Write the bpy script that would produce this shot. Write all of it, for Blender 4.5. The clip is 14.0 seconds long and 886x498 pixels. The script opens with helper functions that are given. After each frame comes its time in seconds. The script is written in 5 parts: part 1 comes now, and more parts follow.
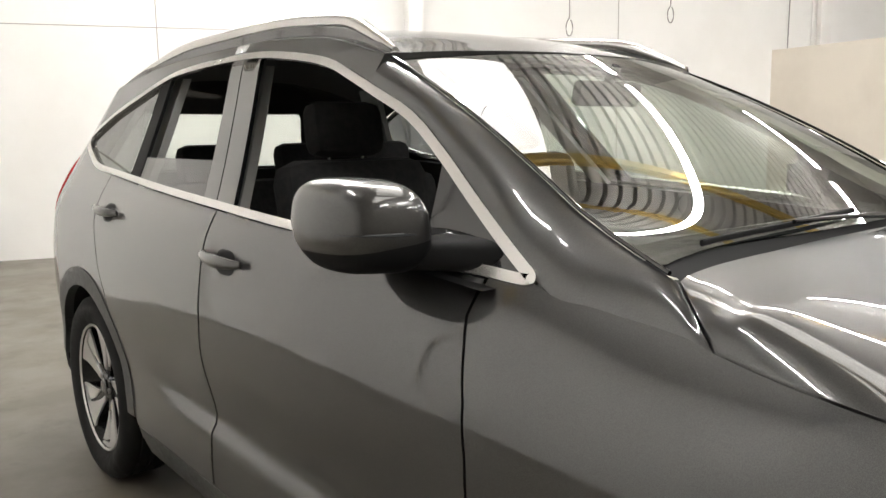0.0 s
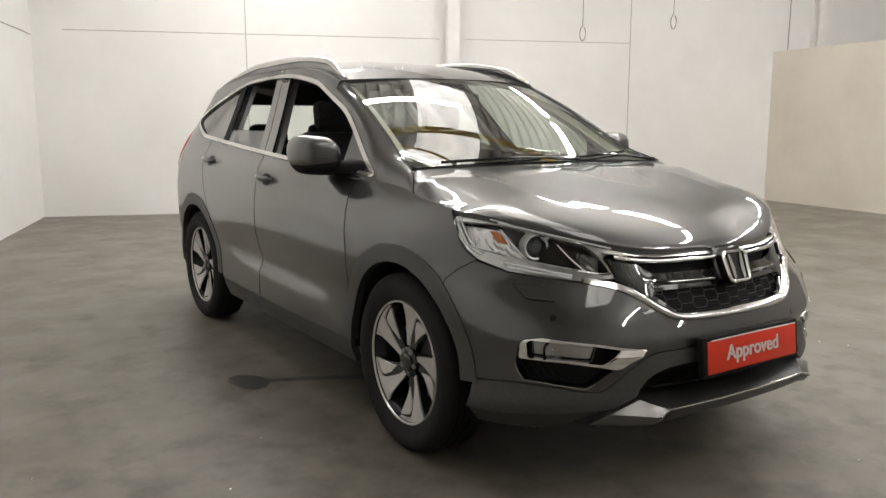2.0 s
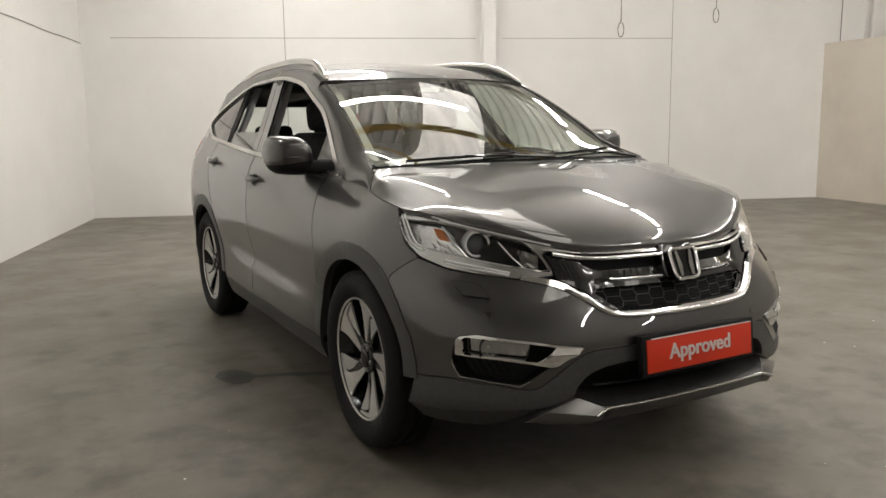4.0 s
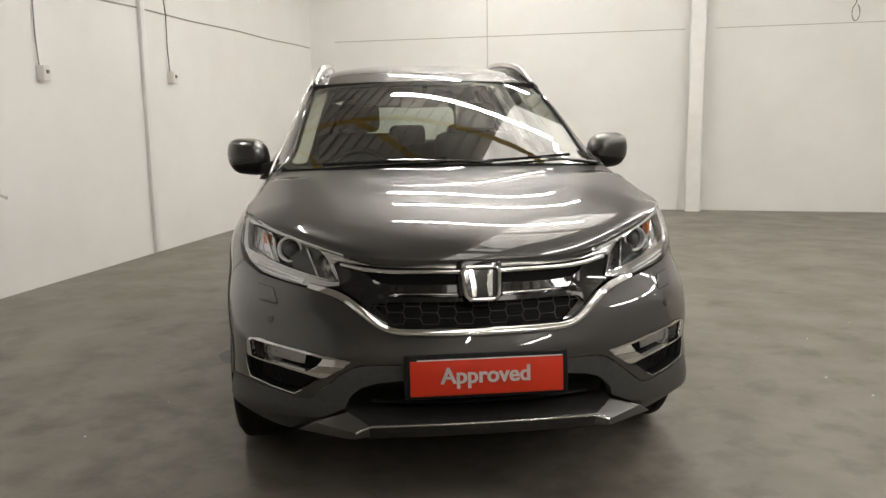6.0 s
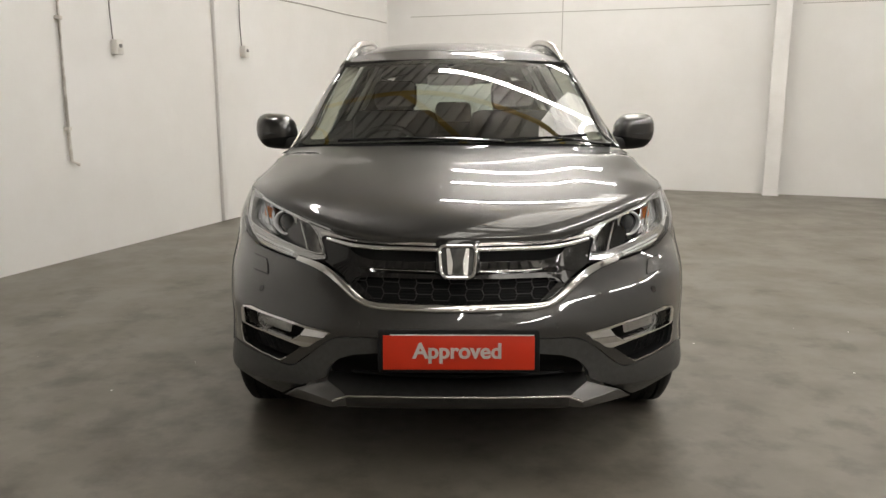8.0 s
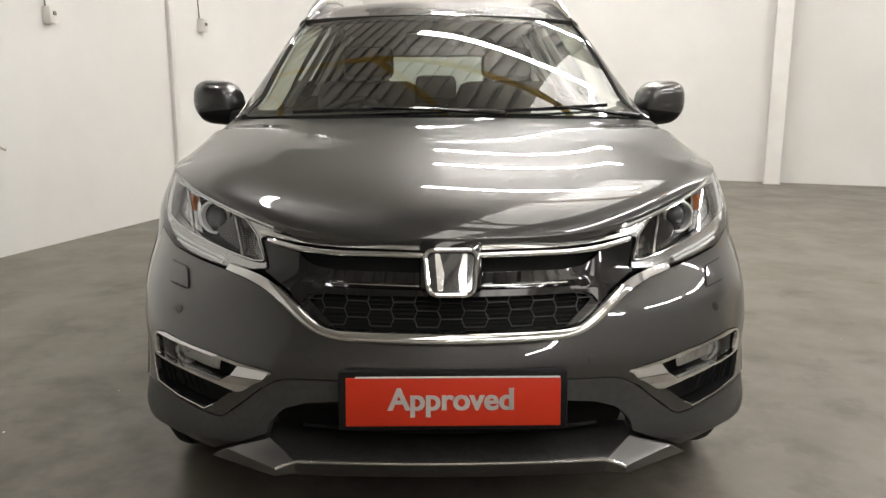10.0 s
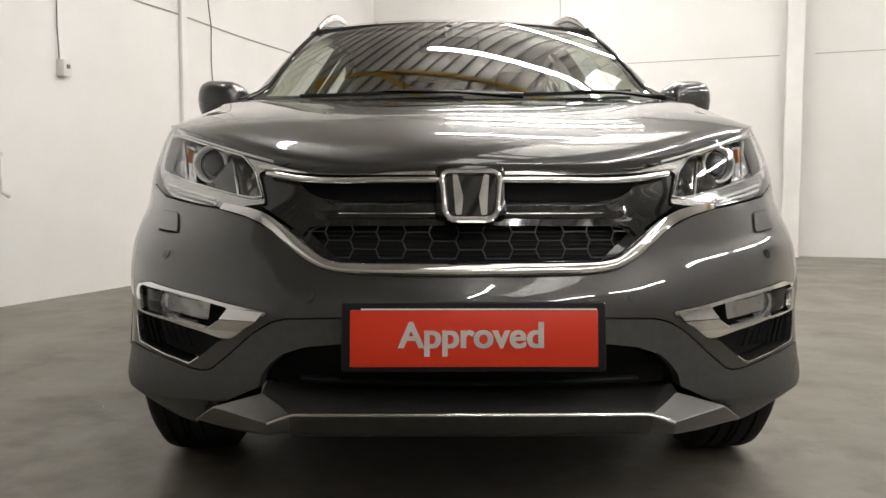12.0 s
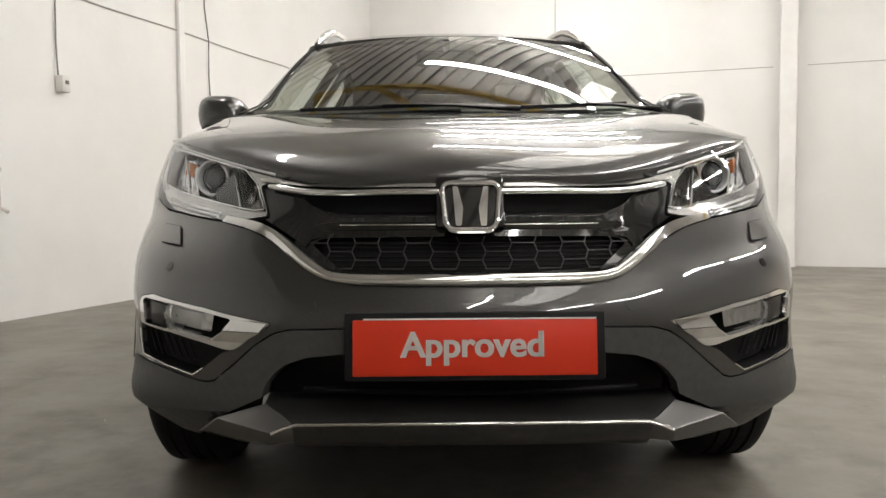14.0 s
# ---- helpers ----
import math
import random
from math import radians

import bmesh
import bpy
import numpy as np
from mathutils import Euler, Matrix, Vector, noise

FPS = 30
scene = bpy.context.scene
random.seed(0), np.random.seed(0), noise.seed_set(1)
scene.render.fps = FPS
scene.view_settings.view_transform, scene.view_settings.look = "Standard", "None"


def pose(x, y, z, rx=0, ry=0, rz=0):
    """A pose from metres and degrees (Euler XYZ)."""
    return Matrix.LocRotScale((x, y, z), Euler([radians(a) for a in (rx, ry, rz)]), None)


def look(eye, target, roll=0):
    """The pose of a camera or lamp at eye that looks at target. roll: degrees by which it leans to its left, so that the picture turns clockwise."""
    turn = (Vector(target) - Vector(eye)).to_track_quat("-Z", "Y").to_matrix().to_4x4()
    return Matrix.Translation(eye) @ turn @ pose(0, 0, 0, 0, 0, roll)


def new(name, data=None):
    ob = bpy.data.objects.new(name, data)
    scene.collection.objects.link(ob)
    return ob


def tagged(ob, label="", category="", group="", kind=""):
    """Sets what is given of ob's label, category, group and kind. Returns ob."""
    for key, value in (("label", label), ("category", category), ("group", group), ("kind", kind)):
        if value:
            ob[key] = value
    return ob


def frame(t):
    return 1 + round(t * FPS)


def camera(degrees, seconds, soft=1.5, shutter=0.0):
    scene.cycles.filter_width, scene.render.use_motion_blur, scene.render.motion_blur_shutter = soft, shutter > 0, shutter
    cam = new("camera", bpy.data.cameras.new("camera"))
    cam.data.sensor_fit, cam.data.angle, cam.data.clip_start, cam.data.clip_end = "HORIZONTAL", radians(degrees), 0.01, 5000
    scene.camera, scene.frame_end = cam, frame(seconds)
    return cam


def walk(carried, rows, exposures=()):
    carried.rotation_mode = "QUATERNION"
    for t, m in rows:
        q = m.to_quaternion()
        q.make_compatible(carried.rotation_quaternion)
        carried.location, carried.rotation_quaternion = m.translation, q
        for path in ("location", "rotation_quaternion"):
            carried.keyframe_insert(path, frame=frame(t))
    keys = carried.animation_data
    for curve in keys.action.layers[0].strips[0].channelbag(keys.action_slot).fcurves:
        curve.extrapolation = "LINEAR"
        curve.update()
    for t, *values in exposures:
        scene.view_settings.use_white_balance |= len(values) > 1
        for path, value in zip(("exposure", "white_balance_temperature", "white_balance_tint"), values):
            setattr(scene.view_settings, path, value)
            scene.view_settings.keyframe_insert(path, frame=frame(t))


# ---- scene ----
from mathutils.bvhtree import BVHTree
from mathutils import geometry

cam = camera(58.0, 14.0)
PATH = [
    (0, (-1.714, -0.527, 1.31), (-0.465, 1.009, 1.022), -0.8),
    (0.5, (-1.932, -1.158, 1.297), (-0.738, 0.419, 1.002), -0.9),
    (1, (-2.119, -1.774, 1.283), (-0.997, -0.152, 0.95), -0.0),
    (1.5, (-2.315, -2.239, 1.286), (-1.202, -0.607, 0.972), -0.6),
    (2, (-2.399, -2.626, 1.29), (-1.317, -0.974, 0.976), -0.0),
    (2.2, (-2.408, -2.711, 1.283), (-1.344, -1.045, 0.981), -0.0),
    (4.3, (-1.866, -2.936, 1.281), (-0.99, -1.168, 0.957), -1.3),
    (4.5, (-1.72, -2.999, 1.293), (-0.907, -1.201, 0.963), -1.7),
    (5, (-1.228, -3.113, 1.281), (-0.67, -1.217, 0.971), -2.8),
    (5.5, (-0.816, -3.258, 1.301), (-0.403, -1.325, 0.994), -2.3),
    (6, (-0.397, -3.352, 1.306), (-0.181, -1.389, 0.988), -0.8),
    (6.5, (-0.149, -3.44, 1.327), (-0.074, -1.47, 0.988), 0.3),
    (7, (-0.019, -3.446, 1.332), (-0.056, -1.478, 0.979), 0.2),
    (7.5, (-0.027, -3.422, 1.318), (-0.059, -1.455, 0.955), 0.0),
    (8, (-0.029, -3.422, 1.321), (-0.044, -1.458, 0.944), 0.0),
    (8.2, (-0.027, -3.418, 1.319), (-0.04, -1.454, 0.94), 0.1),
    (10.3, (-0.071, -2.559, 1.149), (-0.025, -0.601, 0.748), -0.1),
    (10.5, (-0.08, -2.52, 1.053), (-0.03, -0.543, 0.754), -0.3),
    (11, (-0.079, -2.504, 0.837), (-0.031, -0.509, 0.715), -1.0),
    (11.5, (-0.074, -2.507, 0.793), (-0.066, -0.512, 0.651), -0.9),
    (12, (-0.07, -2.51, 0.792), (-0.055, -0.515, 0.652), 0.0),
    (12.5, (-0.066, -2.52, 0.79), (-0.049, -0.525, 0.653), 0.7),
    (13, (-0.07, -2.53, 0.789), (-0.044, -0.534, 0.671), 0.4),
    (13.5, (-0.074, -2.536, 0.791), (-0.046, -0.54, 0.677), -0.2),
    (14, (-0.078, -2.534, 0.789), (-0.055, -0.537, 0.681), -0.4),
]
walk(cam, [(t, look(eye, target, roll)) for t, eye, target, roll in PATH],
     exposures=[(0, 0.52, 6480, 10), (0.6, 0.18, 6480, 10), (1.2, 0.12, 6480, 10), (2.2, 0.10, 6480, 10), (4.3, -0.14, 6700, 10), (8.2, -0.14, 6700, 10), (10.3, 0.10, 6550, 10), (14, 0.11, 6550, 10)])

# ---- light and picture ----
world = bpy.data.worlds.new("world")
scene.world = world
world.use_nodes = True
world.node_tree.nodes["Background"].inputs[0].default_value = (0.75, 0.78, 0.82, 1)
world.node_tree.nodes["Background"].inputs[1].default_value = 0.15
scene.view_settings.exposure = 0.0
LAMP_POWER = 50.0          # glow of the fluorescent tubes
ROOFLIGHT_POWER = 3.2      # daylight through the translucent roof sheets, two of them added as fill


# ---- materials ----
def material(name, color, rough=0.5, metal=0.0, coat=0.0, coat_rough=0.03, spec=0.5):
    m = bpy.data.materials.new(name)
    m.use_nodes = True
    b = m.node_tree.nodes["Principled BSDF"]
    b.inputs["Base Color"].default_value = (*color, 1)
    b.inputs["Roughness"].default_value = rough
    b.inputs["Metallic"].default_value = metal
    b.inputs["Coat Weight"].default_value = coat
    b.inputs["Coat Roughness"].default_value = coat_rough
    b.inputs["Specular IOR Level"].default_value = spec
    return m


def vary(m, scale, low, high, detail=6.0, stretch=(1, 1, 1), rough=None, bump=0.0, bump_scale=None, distance=0.002):
    """Varies colour between two tones by noise at real-world size, roughness and relief too."""
    t = m.node_tree
    n, l = t.nodes, t.links
    b = n["Principled BSDF"]
    geo = n.new("ShaderNodeNewGeometry")
    mp = n.new("ShaderNodeMapping")
    mp.inputs["Scale"].default_value = stretch
    l.new(geo.outputs["Position"], mp.inputs["Vector"])
    no = n.new("ShaderNodeTexNoise")
    no.inputs["Scale"].default_value = scale
    no.inputs["Detail"].default_value = detail
    no.inputs["Roughness"].default_value = 0.62
    l.new(mp.outputs[0], no.inputs["Vector"])
    ramp = n.new("ShaderNodeMapRange")
    ramp.inputs[1].default_value, ramp.inputs[2].default_value = 0.38, 0.62
    l.new(no.outputs["Fac"], ramp.inputs[0])
    mix = n.new("ShaderNodeMix")
    mix.data_type = "RGBA"
    mix.inputs[6].default_value, mix.inputs[7].default_value = (*low, 1), (*high, 1)
    l.new(ramp.outputs[0], mix.inputs[0])
    l.new(mix.outputs[2], b.inputs["Base Color"])
    if rough:
        rr = n.new("ShaderNodeMapRange")
        rr.inputs[3].default_value, rr.inputs[4].default_value = rough
        l.new(ramp.outputs[0], rr.inputs[0])
        l.new(rr.outputs[0], b.inputs["Roughness"])
    if bump:
        fine = n.new("ShaderNodeTexNoise")
        fine.inputs["Scale"].default_value = bump_scale or scale * 8
        fine.inputs["Detail"].default_value = 4
        l.new(mp.outputs[0], fine.inputs["Vector"])
        bp = n.new("ShaderNodeBump")
        bp.inputs["Strength"].default_value = bump
        bp.inputs["Distance"].default_value = distance
        l.new(fine.outputs["Fac"], bp.inputs["Height"])
        l.new(bp.outputs[0], b.inputs["Normal"])
    return m, mix, mp


def glowing(name, color, power):
    m = bpy.data.materials.new(name)
    m.use_nodes = True
    b = m.node_tree.nodes["Principled BSDF"]
    b.inputs["Base Color"].default_value = (0.8, 0.8, 0.8, 1)
    b.inputs["Emission Color"].default_value = (*color, 1)
    b.inputs["Emission Strength"].default_value = power
    return m


def glass(name, tint, gloss=0.05):
    """Thin glass: clear with a tint, mirror-like towards grazing views."""
    m = bpy.data.materials.new(name)
    m.use_nodes = True
    n, l = m.node_tree.nodes, m.node_tree.links
    n.remove(n["Principled BSDF"])
    out = n["Material Output"]
    clear, shine, mix, lw = n.new("ShaderNodeBsdfTransparent"), n.new("ShaderNodeBsdfGlossy"), n.new("ShaderNodeMixShader"), n.new("ShaderNodeLayerWeight")
    power, rng = n.new("ShaderNodeMath"), n.new("ShaderNodeMapRange")
    clear.inputs[0].default_value = (*tint, 1)
    shine.inputs[0].default_value = (1, 1, 1, 1)
    shine.inputs["Roughness"].default_value = 0.0
    lw.inputs[0].default_value = 0.5
    power.operation = "POWER"
    power.inputs[1].default_value = 4.5
    rng.inputs[3].default_value, rng.inputs[4].default_value = gloss, 1.0
    l.new(lw.outputs["Facing"], power.inputs[0])
    l.new(power.outputs[0], rng.inputs[0])
    l.new(rng.outputs[0], mix.inputs[0])
    l.new(clear.outputs[0], mix.inputs[1])
    l.new(shine.outputs[0], mix.inputs[2])
    l.new(mix.outputs[0], out.inputs[0])
    return m


def metal_paint(name, low, high):
    m = material(name, low, rough=0.36, metal=0.80, coat=1.0, coat_rough=0.02)
    m.node_tree.nodes["Principled BSDF"].inputs["Coat IOR"].default_value = 1.75
    vary(m, 900.0, low, high, detail=2.0)
    return m


PAINT = metal_paint("metallic_grey_paint", (0.034, 0.0335, 0.033), (0.057, 0.056, 0.055))
CHROME = material("chrome", (0.82, 0.82, 0.82), 0.07, 1.0)
CHROME_DULL = material("satin_chrome", (0.62, 0.61, 0.59), 0.22, 1.0)
SILVER = material("silver_paint", (0.165, 0.163, 0.160), 0.30, 0.88, 0.1, 0.15)
LAMP_SILVER = material("lamp_silver", (0.62, 0.62, 0.62), 0.18, 0.85)
SMOKED_CHROME = material("smoked_chrome", (0.30, 0.295, 0.29), 0.14, 1.0)
FOG_SILVER = material("fog_lamp_silver", (0.50, 0.50, 0.49), 0.30, 0.80)
LENS_DULL = material("frosted_light_guide", (0.78, 0.79, 0.80), 0.2, 0.2, 0.8, 0.05)
UNDERGUARD = material("dark_satin_underguard", (0.11, 0.108, 0.105), 0.38, 0.55, 0.2, 0.2)
vary(UNDERGUARD, 45.0, (0.036, 0.0355, 0.0345), (0.050, 0.049, 0.048), rough=(0.34, 0.44))
REFLECTOR = material("lamp_reflector", (0.80, 0.80, 0.81), 0.22, 0.9)
LENS_DARK = material("projector_glass", (0.05, 0.055, 0.06), 0.03, 0.0, 1.0)
GLOSS_BLACK = material("gloss_black_plastic", (0.006, 0.006, 0.0065), 0.06, 0.0, 0.8, 0.03, 0.5)
MESH_GREY = material("dark_grey_gloss_plastic", (0.014, 0.014, 0.014), 0.40)
MATT_BLACK = material("matt_black_plastic", (0.009, 0.009, 0.0095), 0.62, spec=0.16)
CLADDING = material("grey_textured_plastic", (0.06, 0.06, 0.059), 0.45)
vary(CLADDING, 60.0, (0.042, 0.042, 0.041), (0.056, 0.056, 0.055), rough=(0.40, 0.52), bump=0.15, bump_scale=1400.0, distance=0.0006)
RUBBER = material("tyre_rubber", (0.016, 0.016, 0.016), 0.75, spec=0.25)
vary(RUBBER, 30.0, (0.007, 0.007, 0.007), (0.016, 0.0155, 0.015), rough=(0.65, 0.85), bump=0.2, bump_scale=500.0, distance=0.0008)
ALLOY = material("machined_alloy", (0.70, 0.69, 0.67), 0.30, 0.6, 0.3, 0.05)
ALLOY_BLACK = material("black_alloy", (0.018, 0.018, 0.019), 0.25, 0.3, 0.6, 0.05)
SCREEN_GLASS = glass("windscreen_glass", (0.56, 0.61, 0.56), 0.13)
SIDE_GLASS = glass("side_glass", (0.74, 0.79, 0.75), 0.06)
DARK_GLASS = glass("privacy_glass", (0.16, 0.17, 0.17), 0.07)
LENS = glass("clear_lens", (0.95, 0.955, 0.955), 0.025)
RED_LENS = material("red_lens", (0.45, 0.015, 0.012), 0.12, 0.0, 0.6)
AMBER = material("amber_lens", (0.62, 0.16, 0.02), 0.25, 0.0, 0.5)
PLATE_RED = material("red_plate", (0.56, 0.031, 0.009), 0.42, spec=0.35)
PLATE_TEXT = material("silver_lettering", (0.74, 0.70, 0.67), 0.5)
CLOTH = material("dark_seat_cloth", (0.022, 0.022, 0.023), 0.9)
vary(CLOTH, 40.0, (0.008, 0.008, 0.0085), (0.018, 0.0175, 0.0175), bump=0.3, bump_scale=900.0, distance=0.001)
DASH = material("dark_dashboard_plastic", (0.05, 0.052, 0.05), 0.55)
LINING = material("dark_headlining", (0.10, 0.098, 0.092), 0.95)
CREAM = material("cream_interior_trim", (0.52, 0.49, 0.42), 0.7)
TRIM_GREY = material("grey_pillar_trim", (0.40, 0.40, 0.39), 0.6)
MIRROR = material("mirror_glass", (0.85, 0.86, 0.87), 0.01, 1.0)
STEEL = material("brake_steel", (0.35, 0.34, 0.33), 0.4, 1.0)

WALL = material("white_wall_paint", (0.80, 0.785, 0.755), 0.6)
vary(WALL, 0.9, (0.785, 0.775, 0.75), (0.83, 0.822, 0.802), detail=8.0, rough=(0.5, 0.7), bump=0.25, bump_scale=18.0, distance=0.004)
# for walls out of view, greyed so the car's paint mirrors a darker hall
UNSEEN_WALL = material("unseen_wall_grey", (0.34, 0.33, 0.32), 0.6)
vary(UNSEEN_WALL, 0.9, (0.34, 0.325, 0.30), (0.44, 0.42, 0.39), bump=0.2, bump_scale=18.0, distance=0.004)
BEIGE = material("beige_partition_paint", (0.66, 0.60, 0.52), 0.65)
vary(BEIGE, 0.8, (0.62, 0.565, 0.49), (0.69, 0.635, 0.555), detail=7.0, bump=0.2, bump_scale=14.0, distance=0.004)
COLUMN_WHITE = material("white_steel_paint", (0.82, 0.81, 0.79), 0.45)
vary(COLUMN_WHITE, 2.0, (0.78, 0.765, 0.74), (0.84, 0.83, 0.81))
JOINT = material("joint_shadow_paint", (0.42, 0.40, 0.37), 0.8)
CONDUIT = material("painted_conduit", (0.68, 0.65, 0.60), 0.5)
vary(CONDUIT, 9.0, (0.50, 0.46, 0.40), (0.72, 0.69, 0.64))
CABLE = material("grey_cable", (0.20, 0.19, 0.18), 0.6)
BOX_PLASTIC = material("white_switch_plastic", (0.74, 0.72, 0.68), 0.4)
SHEET = material("pale_roof_sheet", (0.7, 0.69, 0.66), 0.5)
vary(SHEET, 1.4, (0.40, 0.385, 0.355), (0.52, 0.50, 0.465), stretch=(1, 1, 1), rough=(0.4, 0.6))
YELLOW = material("yellow_steel_paint", (0.55, 0.36, 0.06), 0.45)
vary(YELLOW, 3.0, (0.44, 0.28, 0.05), (0.60, 0.41, 0.08))
DARK_STEEL = material("dark_steel_paint", (0.09, 0.085, 0.08), 0.5)
TUBE = glowing("fluorescent_tube", (1.0, 0.98, 0.955), LAMP_POWER)
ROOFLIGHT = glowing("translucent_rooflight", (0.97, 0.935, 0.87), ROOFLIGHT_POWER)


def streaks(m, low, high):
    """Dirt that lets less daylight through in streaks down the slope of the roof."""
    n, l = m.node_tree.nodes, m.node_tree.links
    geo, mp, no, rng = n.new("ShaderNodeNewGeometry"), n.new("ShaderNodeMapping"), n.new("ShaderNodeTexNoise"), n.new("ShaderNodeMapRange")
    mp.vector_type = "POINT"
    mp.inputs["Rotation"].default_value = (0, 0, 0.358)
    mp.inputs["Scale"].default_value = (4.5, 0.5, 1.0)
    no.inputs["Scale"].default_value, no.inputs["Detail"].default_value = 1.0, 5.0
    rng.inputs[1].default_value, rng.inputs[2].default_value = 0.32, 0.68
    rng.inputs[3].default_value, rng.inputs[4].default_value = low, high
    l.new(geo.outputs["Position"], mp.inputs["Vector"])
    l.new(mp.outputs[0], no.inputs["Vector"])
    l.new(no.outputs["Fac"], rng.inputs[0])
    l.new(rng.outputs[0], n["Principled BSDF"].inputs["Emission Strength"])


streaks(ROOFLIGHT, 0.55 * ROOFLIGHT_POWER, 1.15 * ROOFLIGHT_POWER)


def concrete():
    m = material("grey_painted_concrete", (0.2, 0.195, 0.185), 0.5)
    _, mix, mp = vary(m, 1.9, (0.139, 0.125, 0.100), (0.176, 0.161, 0.134), detail=9.0, rough=(0.50, 0.42), bump=0.12, bump_scale=120.0, distance=0.0015)
    n, l = m.node_tree.nodes, m.node_tree.links
    b = n["Principled BSDF"]
    fine = n.new("ShaderNodeTexNoise")
    fine.inputs["Scale"].default_value, fine.inputs["Detail"].default_value, fine.inputs["Roughness"].default_value = 3.4, 9.0, 0.62
    l.new(mp.outputs[0], fine.inputs["Vector"])
    worn = n.new("ShaderNodeMapRange")
    worn.inputs[1].default_value, worn.inputs[2].default_value, worn.inputs[4].default_value = 0.49, 0.68, 0.62
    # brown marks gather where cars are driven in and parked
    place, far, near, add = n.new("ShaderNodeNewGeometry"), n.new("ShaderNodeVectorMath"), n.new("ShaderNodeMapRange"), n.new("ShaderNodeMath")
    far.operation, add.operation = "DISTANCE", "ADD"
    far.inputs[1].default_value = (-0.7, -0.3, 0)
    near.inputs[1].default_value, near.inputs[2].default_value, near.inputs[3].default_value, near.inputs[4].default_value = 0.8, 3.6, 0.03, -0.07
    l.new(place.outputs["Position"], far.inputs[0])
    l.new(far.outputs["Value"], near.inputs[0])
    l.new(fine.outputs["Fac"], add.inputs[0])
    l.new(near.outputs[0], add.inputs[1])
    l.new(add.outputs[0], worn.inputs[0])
    mix2 = n.new("ShaderNodeMix")
    mix2.data_type = "RGBA"
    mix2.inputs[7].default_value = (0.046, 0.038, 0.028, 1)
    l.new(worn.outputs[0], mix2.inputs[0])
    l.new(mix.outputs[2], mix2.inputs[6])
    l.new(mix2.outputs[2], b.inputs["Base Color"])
    return m


CONCRETE = concrete()
OIL = material("dark_oil_stain", (0.045, 0.042, 0.038), 0.4)
vary(OIL, 7.0, (0.020, 0.019, 0.017), (0.068, 0.063, 0.055), rough=(0.3, 0.5))


# ---- mesh helpers ----
def part(name, bm, mat, parent=None, label="", smooth=40):
    me = bpy.data.meshes.new(name)
    bm.to_mesh(me)
    bm.free()
    me.materials.append(mat)
    if smooth:
        me.polygons.foreach_set("use_smooth", [True] * len(me.polygons))
        me.set_sharp_from_angle(angle=radians(smooth))
    ob = new(name, me)
    ob.parent = parent
    if label:
        ob["label"] = label
    return ob


def block(bm, at, size, m=None, bevel=0.0):
    """A box, its edges rounded."""
    tmp = bmesh.new()
    bmesh.ops.create_cube(tmp, size=1.0)
    for v in tmp.verts:
        v.co = Vector((v.co.x * size[0], v.co.y * size[1], v.co.z * size[2]))
    if bevel:
        bmesh.ops.bevel(tmp, geom=tmp.edges[:], offset=bevel, segments=2, affect="EDGES", profile=0.5)
    move = Matrix.Translation(at) @ (m or Matrix())
    copy = [bm.verts.new(move @ v.co) for v in tmp.verts]
    tmp.verts.index_update()
    for f in tmp.faces:
        bm.faces.new([copy[v.index] for v in f.verts])
    tmp.free()
    return bm


def tube(bm, path, r, sides=10, closed=False, radii=None, flat=1.0, up=(0, 0, 1)):
    """A round (or flattened) bar along a path."""
    pts = [Vector(p) for p in path]
    rings, k = [], len(pts)
    for i, p in enumerate(pts):
        a, b = (pts[i - 1], pts[(i + 1) % k]) if closed else (pts[max(0, i - 1)], pts[min(k - 1, i + 1)])
        t = (b - a).normalized()
        e = t.cross(Vector(up))
        e = e.normalized() if e.length > 1e-4 else t.orthogonal().normalized()
        f = e.cross(t)
        rr = radii[i] if radii else r
        rings.append([bm.verts.new(p + rr * (math.cos(q) * e + flat * math.sin(q) * f)) for q in (2 * math.pi * j / sides for j in range(sides))])
    for i in range(k if closed else k - 1):
        a, b = rings[i], rings[(i + 1) % k]
        for j in range(sides):
            bm.faces.new((a[j], a[(j + 1) % sides], b[(j + 1) % sides], b[j]))
    if not closed:
        bm.faces.new(rings[0][::-1])
        bm.faces.new(rings[-1])
    return bm


def lathe(bm, profile, sides=48, m=None, closed=False):
    """A body of revolution about x: profile of (x, radius)."""
    m = m or Matrix()
    rings = []
    for x, r in profile:
        if r < 1e-5:
            rings.append([bm.verts.new(m @ Vector((x, 0, 0)))])
        else:
            rings.append([bm.verts.new(m @ Vector((x, r * math.cos(a), r * math.sin(a)))) for a in (2 * math.pi * j / sides for j in range(sides))])
    k = len(rings)
    for i in range(k if closed else k - 1):
        a, b = rings[i], rings[(i + 1) % k]
        for j in range(sides):
            q = (j + 1) % sides
            if len(a) == 1 and len(b) > 1:
                bm.faces.new((a[0], b[q], b[j]))
            elif len(b) == 1 and len(a) > 1:
                bm.faces.new((a[j], a[q], b[0]))
            elif len(a) > 1:
                bm.faces.new((a[j], a[q], b[q], b[j]))
    return bm


def loft(bm, rows, closed=False):
    """A skin over rows of points, all of one length."""
    vs = [[bm.verts.new(p) for p in row] for row in rows]
    for a, b in zip(vs, vs[1:]):
        for j in range(len(a) - (0 if closed else 1)):
            q = (j + 1) % len(a)
            bm.faces.new((a[j], a[q], b[q], b[j]))
    return vs


def area2(p):
    return sum(a[0] * b[1] - b[0] * a[1] for a, b in zip(p, p[1:] + p[:1]))


